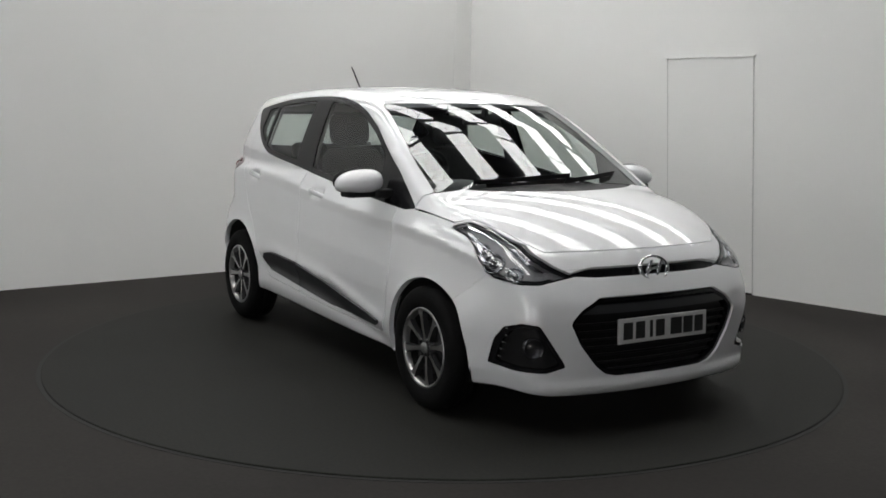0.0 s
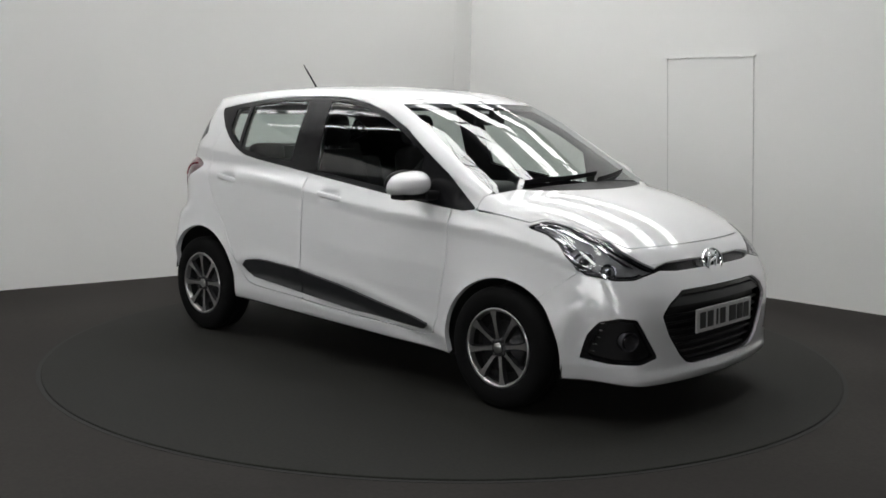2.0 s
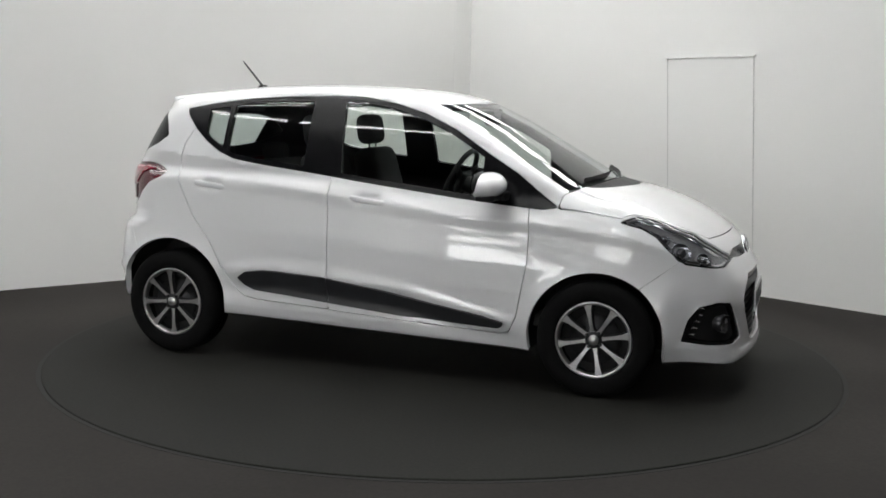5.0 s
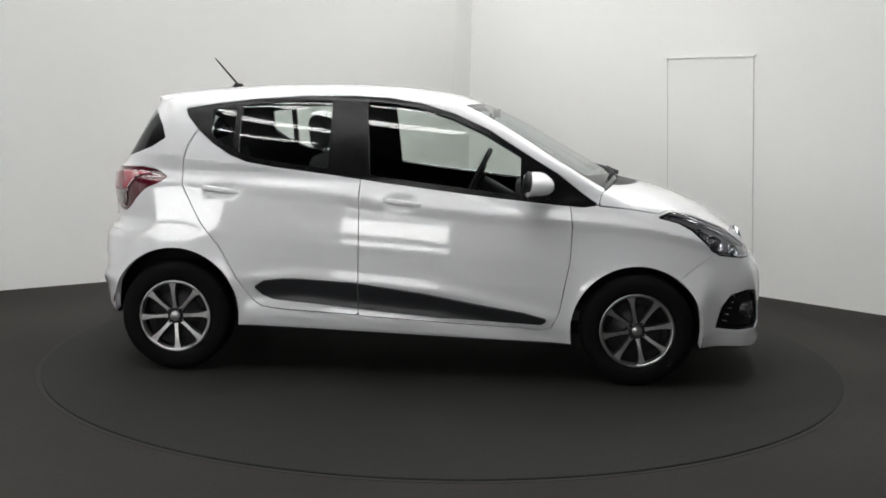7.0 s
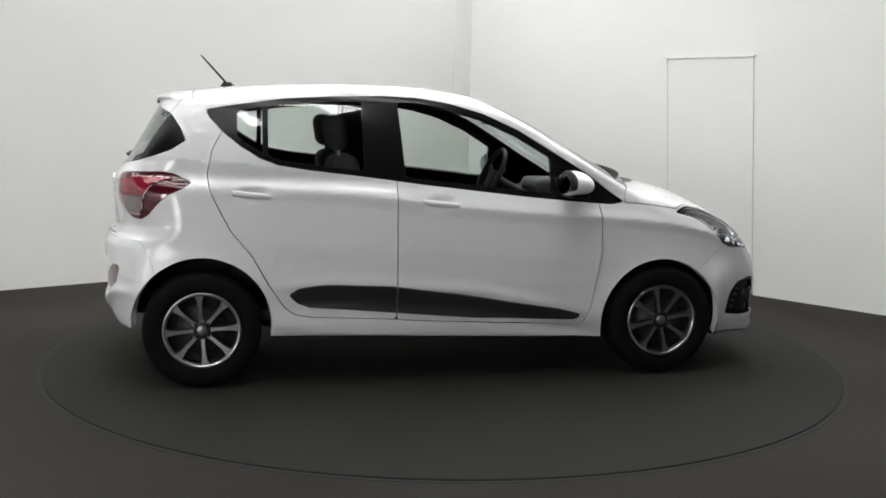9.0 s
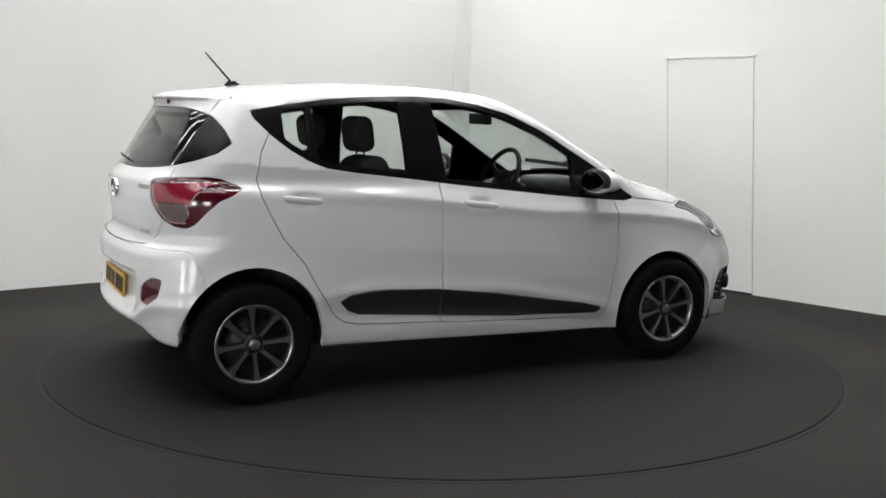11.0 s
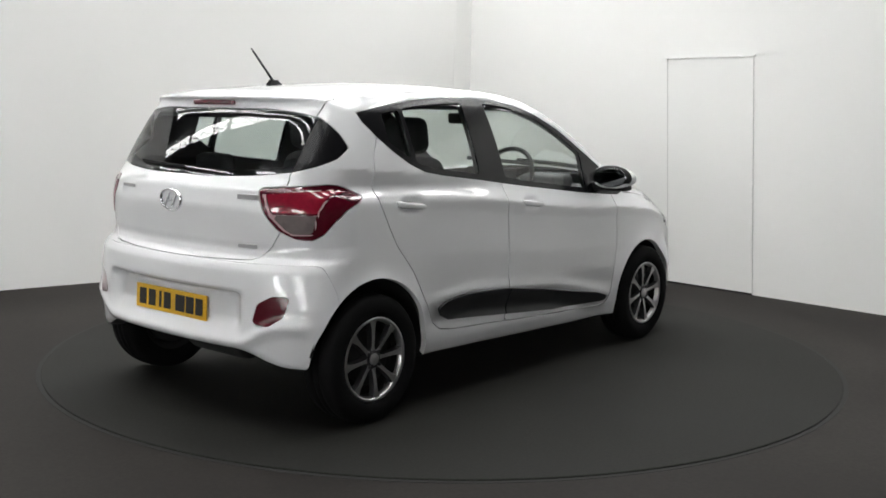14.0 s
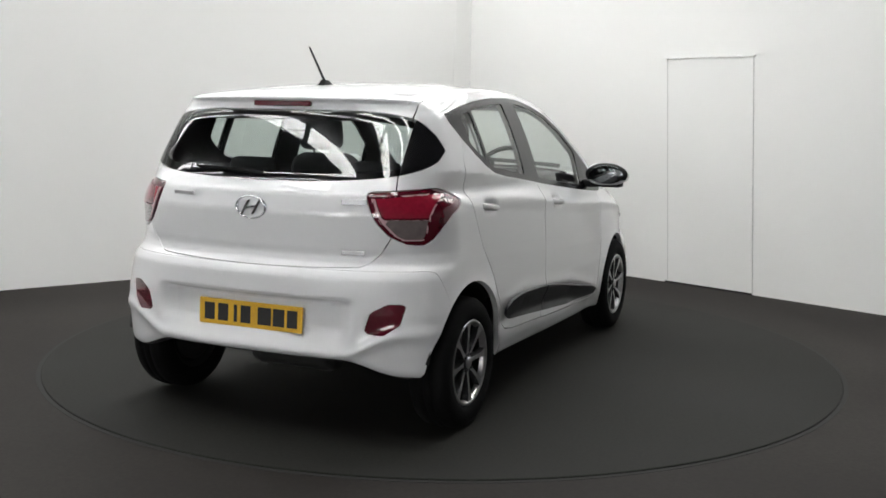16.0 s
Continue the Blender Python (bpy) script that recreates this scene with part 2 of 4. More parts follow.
def turntable():
    top = tagged(new("turntable"), "dark round car turntable set level in the floor", "turntable")
    part("disc", lathe([(0.001, 0.0), (2.195, 0.0), (2.20, -0.003), (2.20, -0.006)], 160, "z"), M_DISC, top)
    part("rim_gap", lathe([(2.199, -0.0072), (2.223, -0.0072), (2.223, -0.006), (2.199, -0.006)], 160, "z"), M_GAP, top, "dark gap round the turntable")
    return top


disc = turntable()
# ---- the car's outer form: a smooth solid, in the car's own space (x forward, y to its left, z up) ----
def curve(points, blur):
    """A smoothed run of (at, value) pairs as a function of arrays."""
    at = np.linspace(points[0][0] - 0.5, points[-1][0] + 0.5, 2400)
    v = np.interp(at, [p[0] for p in points], [p[1] for p in points])
    n = max(1, int(blur / (at[1] - at[0]) * 3))
    k = np.exp(-0.5 * (np.arange(-n, n + 1) / max(n / 3, 0.3)) ** 2)
    v = np.convolve(np.pad(v, n, mode="edge"), k / k.sum(), mode="valid")
    return lambda q: np.interp(q, at, v)


def smax(a, b, k):
    return np.maximum(a, b) + np.maximum(k - np.abs(a - b), 0) ** 2 / (4 * k)


def smin(a, b, k):
    return -smax(-a, -b, k)


def soft_step(t):
    t = np.clip(t, 0, 1)
    return t * t * (3 - 2 * t)


HOOD = curve([(0.0, 1.10), (0.9, 1.055), (1.13, 1.012), (1.29, 0.985), (1.45, 0.938), (1.61, 0.868), (1.74, 0.785), (1.83, 0.70), (1.95, 0.55)], 0.07)
FRONT = curve([(0.10, 1.84), (0.150, 1.885), (0.19, 1.912), (0.215, 1.925), (0.245, 1.908), (0.30, 1.913), (0.50, 1.912), (0.58, 1.900), (0.64, 1.872), (0.70, 1.845), (0.76, 1.815), (1.0, 1.70)], 0.015)
REAR = curve([(0.20, -1.66), (0.30, -1.695), (0.45, -1.712), (0.62, -1.712), (0.695, -1.710), (0.728, -1.688), (0.748, -1.655), (0.79, -1.645), (0.95, -1.656),
              (1.03, -1.640), (1.08, -1.600), (1.372, -1.425), (1.402, -1.427), (1.418, -1.472), (1.45, -1.462), (1.55, -1.43)], 0.006)
ROOF = curve([(-1.6, 1.42), (-1.42, 1.448), (-1.28, 1.463), (-1.09, 1.484), (-0.77, 1.507), (-0.45, 1.515), (-0.14, 1.508), (0.06, 1.492), (0.18, 1.479), (0.34, 1.445), (0.6, 1.36)], 0.09)
BOTTOM = curve([(-1.8, 0.335), (-1.5, 0.32), (-1.2, 0.26), (-0.86, 0.238), (-0.38, 0.228), (0.21, 0.21), (0.85, 0.19), (1.3, 0.190), (1.6, 0.186), (1.9, 0.166)], 0.03)
BELT = curve([(-1.7, 1.16), (-0.82, 1.09), (-0.39, 1.04), (0.0, 0.985), (0.48, 0.935), (0.98, 0.905), (1.3, 0.865), (1.8, 0.72)], 0.05)
PLAN = curve([(-1.75, -0.030), (-1.45, -0.010), (-1.1, -0.004), (-0.6, 0.006), (-0.1, 0.010), (0.4, 0.006), (0.9, -0.005), (1.2, -0.018), (1.45, -0.045), (1.6, -0.085), (1.9, -0.20)], 0.08)
# side section: height over the lower edge to the belt as 0..1
SIDE = curve([(-0.3, 0.74), (0.0, 0.778), (0.10, 0.797), (0.20, 0.803), (0.27, 0.806), (0.40, 0.812), (0.58, 0.811), (0.72, 0.804), (0.82, 0.7995), (0.87, 0.8015),
              (0.892, 0.802), (0.908, 0.795), (1.0, 0.752), (1.5, 0.585)], 0.006)
ARCH = ((1.1925, 0.280, 0.336), (-1.1925, 0.310, 0.338))


def side_width(x, z):
    zb, zl = BELT(x), 0.21
    w = SIDE((z - zl) / (zb - zl)) + PLAN(x)
    # hollow along the lower doors, fading towards the wheels
    low = np.interp(x, [-0.9, -0.55, 0.2, 0.8], [0.475, 0.502, 0.445, 0.315])
    fade = np.clip((x + 0.92) / 0.2, 0, 1) * np.clip((0.86 - x) / 0.15, 0, 1)
    w = w + (0.009 * np.exp(-((z - low - 0.015) / 0.035) ** 2) - 0.020 * np.exp(-((z - low + 0.085) / 0.055) ** 2)) * fade
    # cups behind the door handles
    for hx, hz in ((-0.01, 0.913), (-0.945, 0.955)):
        w = w - 0.026 * np.exp(-((x - hx) / 0.065) ** 4 - ((z - hz) / 0.026) ** 2)
    # wheel arch flares
    for ax, az, ar in ARCH:
        d = np.hypot(x - ax, z - az) - ar
        w = w + 0.016 * np.exp(-np.maximum(d, 0) / 0.05) * (z > 0.1)
    # the front bumper stays wide up to the wheel arch
    w = w + 0.034 * np.exp(-((x - 1.52) / 0.07) ** 2) * soft_step((0.64 - z) / 0.16)
    return w


def lower_edge(x, a):
    """Height of the body's lower edge; the rear bumper hangs lower at its corners."""
    t = np.clip((a - 0.42) / 0.26, 0, 1)
    return BOTTOM(x) + np.clip((-1.40 - x) / 0.1, 0, 1) * (0.018 - 0.062 * t * t * (3 - 2 * t))


def body_field(x, y, z):
    a = np.abs(y)
    side = (a - side_width(x, z)) * 0.97
    front = (x - (FRONT(z) - 0.20 * a ** 2 - 0.40 * a ** 6)) * 0.93
    rear_line = REAR(z) + 0.17 * a ** 2 + np.interp(z, [0.55, 0.8], [0.36, 0.62]) * a ** 6
    # hollow round the rear number plate
    rear_line = rear_line + 0.046 * soft_step((0.50 - a) / 0.09) * soft_step((z - 0.39) / 0.10) * soft_step((0.615 - z) / 0.030)
    # lip along the lower bumper that sweeps up below the reflectors
    rear_line = rear_line - 0.016 * np.exp(-((z - 0.375 - 0.10 * soft_step((a - 0.42) / 0.28)) / 0.030) ** 2)
    rear = (rear_line - x) * np.interp(z, [1.02, 1.1, 1.35, 1.4], [0.95, 0.84, 0.84, 0.95])
    hood = (z - (HOOD(x + 0.10 * a ** 2) + 0.008 - 0.095 * a ** 2 - 0.105 * a ** 4)) * np.interp(x, [1.3, 1.6, 1.85], [0.97, 0.9, 0.75])
    low = smax(smax(side, hood, 0.06), front, 0.06)
    low = smax(low, lower_edge(x, a) - z, 0.03)
    low = smax(low, rear, np.interp(z, [0.55, 0.8], [0.05, 0.095]))
    tumble = 0.749 - 0.345 * np.maximum(z - BELT(x), -0.004) * np.interp(BELT(x), [0.9, 1.1], [1.0, 1.08]) + 0.02 * np.sin(np.clip((z - 0.95) / 0.5, 0, 1) * np.pi)
    up = (a - tumble - np.minimum(PLAN(x), 0) - np.where(x < -0.95, -0.20 * (x + 0.95) ** 2, 0)) * 0.945
    roof = (z - ROOF(x) + 0.085 * a ** 2 + 0.10 * a ** 4) * 0.985
    screen = (x - (1.168 - (z - 1.0) / 0.56 - 0.39 * a ** 2)) * 0.485
    cabin = smax(smax(up, screen, 0.035), roof, 0.075)
    cabin = smax(cabin, rear, 0.10)
    cabin = smax(cabin, 0.8 - z, 0.02)
    return smin(low, cabin, 0.03)
# ---- the car's skin: one smooth net over the solid, cut into panels ----
def grad(v):
    e = 0.0015
    g = np.empty_like(v)
    for k in range(3):
        a, b = v.copy(), v.copy()
        a[:, k] += e
        b[:, k] -= e
        g[:, k] = (body_field(*a.T) - body_field(*b.T)) / (2 * e)
    return g


def settle(v, times=4):
    for _ in range(times):
        g = grad(v)
        f = body_field(*v.T)
        v = v - np.clip(f / np.maximum((g ** 2).sum(1), 0.05), -0.02, 0.02)[:, None] * g
    return v


def normals(v):
    g = grad(v)
    return g / np.maximum(np.linalg.norm(g, axis=1), 1e-6)[:, None]


def skin_net(h):
    """Even quads over the solid."""
    ax = [np.arange(-1.80, 2.00, h), (np.arange(int(1.80 / h)) - int(1.80 / h) / 2 + 0.5) * h, np.arange(0.10, 1.60, h)]
    grid = body_field(*np.meshgrid(*ax, indexing="ij"))
    ins = grid < 0
    n = [len(a) - 1 for a in ax]
    c = np.zeros(n, int)
    for i in (0, 1):
        for j in (0, 1):
            for k in (0, 1):
                c += ins[i:i + n[0], j:j + n[1], k:k + n[2]]
    mixed = (c > 0) & (c < 8)
    ids = -np.ones(n, int)
    ids[mixed] = np.arange(mixed.sum())
    w = np.argwhere(mixed)
    v = np.stack([ax[k][w[:, k]] + h / 2 for k in range(3)], 1)
    quads = []
    for k in range(3):
        a = np.moveaxis(ins, k, 0)
        d = np.moveaxis(ids, k, 0)
        lo, hi = a[:-1, 1:-1, 1:-1], a[1:, 1:-1, 1:-1]
        e = np.argwhere(lo != hi)
        i, j, l = e[:, 0], e[:, 1] + 1, e[:, 2] + 1
        q = np.stack([d[i, j - 1, l - 1], d[i, j, l - 1], d[i, j, l], d[i, j - 1, l]], 1)
        flip = lo[e[:, 0], e[:, 1], e[:, 2]]
        if k == 1:
            flip = ~flip
        q[~flip] = q[~flip][:, ::-1]
        quads.append(q)
    q = np.concatenate(quads)
    v = settle(v, 5)
    for _ in range(3):
        s, m = np.zeros_like(v), np.zeros(len(v))
        for a, b in ((0, 1), (1, 2), (2, 3), (3, 0)):
            np.add.at(s, q[:, a], v[q[:, b]])
            np.add.at(s, q[:, b], v[q[:, a]])
            np.add.at(m, q[:, a], 1)
            np.add.at(m, q[:, b], 1)
        v = settle(v * 0.5 + 0.5 * s / m[:, None], 3)
    return v, [tuple(f) for f in q.tolist()]


def cut(net, fun, level=0.0):
    """The part of a net where fun is below level, with clean edges."""
    v, faces = net
    if not faces:
        return net
    f = fun(v[:, 0], v[:, 1], v[:, 2]) - level
    neg = f < 0
    verts, keep, made = [v], [], {}
    count = len(v)
    extra = []
    nl, fl = neg.tolist(), f.tolist()
    for face in faces:
        k = sum(nl[i] for i in face)
        if k == len(face):
            keep.append(face)
        elif k:
            out = []
            for a, b in zip(face, face[1:] + face[:1]):
                if nl[a]:
                    out.append(a)
                if nl[a] != nl[b]:
                    key = (a, b) if a < b else (b, a)
                    if key not in made:
                        p, q = key
                        t = fl[p] / (fl[p] - fl[q])
                        made[key] = count + len(extra)
                        extra.append(v[p] + (v[q] - v[p]) * t)
                    out.append(made[key])
            if len(out) > 2:
                keep.append(tuple(out))
    allv = np.concatenate([v, np.array(extra)]) if extra else v
    used = sorted({i for g in keep for i in g})
    back = {i: k for k, i in enumerate(used)}
    return allv[used] if used else allv[:0], [tuple(back[i] for i in g) for g in keep]


def split(net, fun, gap):
    """Inner and outer part of a net along fun = 0, with a gap between them."""
    return cut(net, fun, -gap), cut(net, lambda x, y, z: -fun(x, y, z), -gap)


def panel(name, net, mat, parent, label="", out=0.0, lip=0.012):
    """A skin panel as a mesh, moved out by that much, its free edges turned in by lip."""
    v, faces = net
    n = normals(v)
    v = v + n * out
    verts, nor, allf = v.tolist(), n.tolist(), list(faces)
    if lip:
        seen = {}
        for face in faces:
            for a, b in zip(face, face[1:] + face[:1]):
                key = (min(a, b), max(a, b))
                seen[key] = None if key in seen else (a, b)
        edge = [e for e in seen.values() if e]
        back = {}
        for a, b in edge:
            for i in (a, b):
                if i not in back:
                    back[i] = len(verts)
                    verts += [v[i].tolist(), (v[i] - n[i] * lip).tolist()]
                    nor += [(0, 0, 0), (0, 0, 0)]
            allf.append((back[b], back[a], back[a] + 1, back[b] + 1))
    me = bpy.data.meshes.new(name)
    me.from_pydata(verts, [], allf)
    ob = link_mesh(name, me, mat, parent, label, True)
    me.normals_split_custom_set_from_vertices(nor)
    return ob


def outline(points, r=0.0):
    """Signed distance to a closed outline in two dimensions, its corners rounded by r."""
    p = np.array(points, float)
    e = np.roll(p, -1, 0)

    def fun(a, b):
        d = np.full(a.shape, 1e9)
        odd = np.zeros(a.shape, bool)
        for (x0, y0), (x1, y1) in zip(p, e):
            dx, dy = x1 - x0, y1 - y0
            t = np.clip(((a - x0) * dx + (b - y0) * dy) / max(dx * dx + dy * dy, 1e-12), 0, 1)
            d = np.minimum(d, np.hypot(a - x0 - t * dx, b - y0 - t * dy))
            if y0 != y1:
                odd ^= ((y0 > b) != (y1 > b)) & (a < x0 + (b - y0) / (y1 - y0) * dx)
        return np.where(odd, -d, d) - r
    return fun


def on_side(fun, sgn, least=0.3):
    return lambda x, y, z: np.maximum(fun(x, z), least - sgn * y)


def lerp(pairs):
    a, b = [p[0] for p in pairs], [p[1] for p in pairs]
    return lambda q: np.interp(q, a, b)


# outlines in side view (x, z)
DLO = [(-1.165, 1.362), (-0.99, 1.392), (-0.78, 1.42), (-0.55, 1.436), (-0.29, 1.442), (-0.11, 1.436), (0.07, 1.408), (0.24, 1.36), (0.42, 1.28), (0.60, 1.17), (0.77, 1.07),
       (0.91, 0.965), (0.985, 0.915), (0.91, 0.902), (0.77, 0.912), (0.48, 0.938), (0.19, 0.970), (-0.10, 1.003), (-0.39, 1.040), (-0.68, 1.073), (-0.82, 1.095), (-0.91, 1.13), (-1.00, 1.185), (-1.08, 1.25), (-1.15, 1.325)]
REAR_GLASS = [(-1.40, 1.371), (-1.33, 1.335), (-1.285, 1.27), (-1.262, 1.21), (-1.33, 1.165), (-1.42, 1.132), (-1.50, 1.107), (-1.60, 1.078), (-1.8, 1.072), (-1.8, 1.371)]
TAIL = [(-1.80, 1.03), (-1.59, 1.038), (-1.534, 1.047), (-1.472, 1.051), (-1.384, 1.055), (-1.32, 1.046), (-1.24, 1.010), (-1.275, 0.985), (-1.345, 0.955), (-1.40, 0.905), (-1.444, 0.853), (-1.475, 0.832), (-1.80, 0.832)]
TAIL_IN = lerp([(0.82, 0.70), (0.835, 0.655), (0.866, 0.600), (0.923, 0.552), (0.979, 0.527), (1.03, 0.508), (1.06, 0.52)])
HEAD = [(1.290, 0.858), (1.355, 0.882), (1.455, 0.863), (1.616, 0.803), (1.71, 0.744), (1.792, 0.682), (1.770, 0.657), (1.727, 0.657), (1.60, 0.674), (1.545, 0.718), (1.46, 0.797), (1.39, 0.833)]
FRONT_DOOR = [(-0.23, 1.06), (-0.23, 0.322), (-0.20, 0.318), (0.70, 0.272), (0.76, 0.285), (0.80, 0.37), (0.82, 0.49), (0.848, 0.64), (0.852, 0.81), (0.842, 0.89), (0.836, 0.93)]
REAR_DOOR = [(-0.23, 1.40), (-0.23, 0.322), (-0.38, 0.330), (-0.66, 0.342), (-0.74, 0.355), (-0.79, 0.39), (-0.87, 0.51), (-0.95, 0.655), (-1.05, 0.775), (-1.095, 0.86), (-1.148, 0.97), (-1.160, 1.05), (-1.135, 1.17), (-1.08, 1.27), (-0.9, 1.40)]
MOULD = [(-0.765, 0.458), (-0.72, 0.488), (-0.62, 0.502), (-0.52, 0.503), (-0.26, 0.492), (0.09, 0.447), (0.38, 0.397), (0.62, 0.360), (0.738, 0.330), (0.71, 0.311), (0.20, 0.322), (-0.23, 0.358), (-0.49, 0.380), (-0.67, 0.392), (-0.73, 0.420)]
FRONT_BUMPER = [(1.40, 0.55), (1.50, 0.625), (1.585, 0.692), (1.66, 0.70), (2.2, 0.745), (2.2, 0.0), (1.40, 0.0)]
REAR_BUMPER = [(-1.42, 0.60), (-1.47, 0.72), (-1.50, 0.727), (-2.2, 0.727), (-2.2, 0.0), (-1.42, 0.0)]
# outlines in front or rear view (|y|, z)
LOW_GRILLE = [(-1, 0.604), (0.335, 0.597), (0.43, 0.548), (0.482, 0.495), (0.437, 0.40), (0.362, 0.305), (0.31, 0.264), (0.25, 0.252), (-1, 0.248)]
UP_GRILLE = [(-1, 0.719), (0.33, 0.717), (0.43, 0.700), (0.435, 0.684), (0.32, 0.675), (-1, 0.676)]
FOG = [(0.722, 0.305), (0.712, 0.41), (0.694, 0.466), (0.663, 0.487), (0.615, 0.482), (0.56, 0.395), (0.505, 0.310), (0.58, 0.287), (0.67, 0.287)]
REFLECTOR = [(0.553, 0.489), (0.572, 0.550), (0.630, 0.582), (0.676, 0.582), (0.660, 0.522), (0.611, 0.486)]

SCREEN_Y = lerp([(1.0, 0.655), (1.113, 0.638), (1.272, 0.593), (1.40, 0.550)])
HOOD_Y = lerp([(0.9, 0.752), (1.1, 0.738), (1.21, 0.722), (1.29, 0.712), (1.341, 0.671), (1.455, 0.622), (1.616, 0.556), (1.70, 0.49), (1.8, 0.42)])
GATE_Y = lerp([(0.70, 0.40), (0.727, 0.445), (0.737, 0.495), (0.755, 0.53), (0.80, 0.575), (0.866, 0.612), (0.95, 0.63), (1.09, 0.603), (1.40, 0.590)])


def screen_ahead(x, y, z):
    return x - (1.168 - (z - 1.0) / 0.56 - 0.39 * y ** 2)


def valley(y):
    """Height of the line where bonnet and windscreen meet."""
    return 1.014 - 0.085 * y ** 2 - 0.03 * y ** 4


def f_screen(x, y, z):
    return np.maximum.reduce([np.abs(y) - SCREEN_Y(z), valley(y) + 0.016 - z, z - 1.412 + 0.03 * y ** 2, 0.15 - x, screen_ahead(x, y, z) - 0.05])


def f_cowl(x, y, z):
    return np.maximum.reduce([np.abs(y) - 0.52, z - valley(y) - 0.0185, 0.96 - z, 0.8 - x, screen_ahead(x, y, z) - 0.08 * (1.0 - (y / 0.55) ** 2)])


def f_hood(x, y, z):
    return np.maximum.reduce([np.abs(y) - HOOD_Y(x), 0.778 - z, 0.9 - x, 0.004 - screen_ahead(x, y, np.maximum(z, 0.985))])


def f_rear_glass(x, y, z):
    return outline(REAR_GLASS)(x, z)


def f_gate(x, y, z):
    return np.maximum.reduce([np.abs(y) - GATE_Y(z), 0.727 + 0.05 * y ** 2 - z, x + 1.23])


def f_wells(x, y, z):
    d = [np.hypot(x - ax, z - az) - ar for ax, az, ar in ARCH]
    return np.maximum(np.minimum(*d), 0.50 - np.abs(y))


def f_under(x, y, z):
    return z - lower_edge(x, np.abs(y)) - 0.012


def pane_front(x, z):
    return np.maximum.reduce([outline(DLO)(x, z) + 0.028, x - 0.585, -0.212 + 0.08 * (1.4 - z) - x])


def pane_rear(x, z):
    return np.maximum.reduce([outline(DLO)(x, z) + 0.028, x + 0.398, -0.865 - x])


def pane_quarter(x, z):
    return np.maximum.reduce([outline(DLO)(x, z) + 0.030, x + 0.893, -1.015 - x])


def cut_away(net, *funs):
    for f in funs:
        net = cut(net, lambda x, y, z, f=f: -f(x, y, z), 0.0)
    return net
# ---- the car ----
car = tagged(new("car"), "white five-door hatchback car with alloy wheels on a turntable", "car")


def symmetric(fun, front):
    """An outline in front or rear view, on both sides."""
    if front:
        return lambda x, y, z: np.maximum(fun(np.abs(y), z), 1.45 - x)
    return lambda x, y, z: np.maximum(fun(np.abs(y), z), x + 1.35)


def one_side(fun, sgn, front):
    if front:
        return lambda x, y, z: np.maximum.reduce([fun(sgn * y, z), 1.45 - x])
    return lambda x, y, z: np.maximum.reduce([fun(sgn * y, z), x + 1.35])


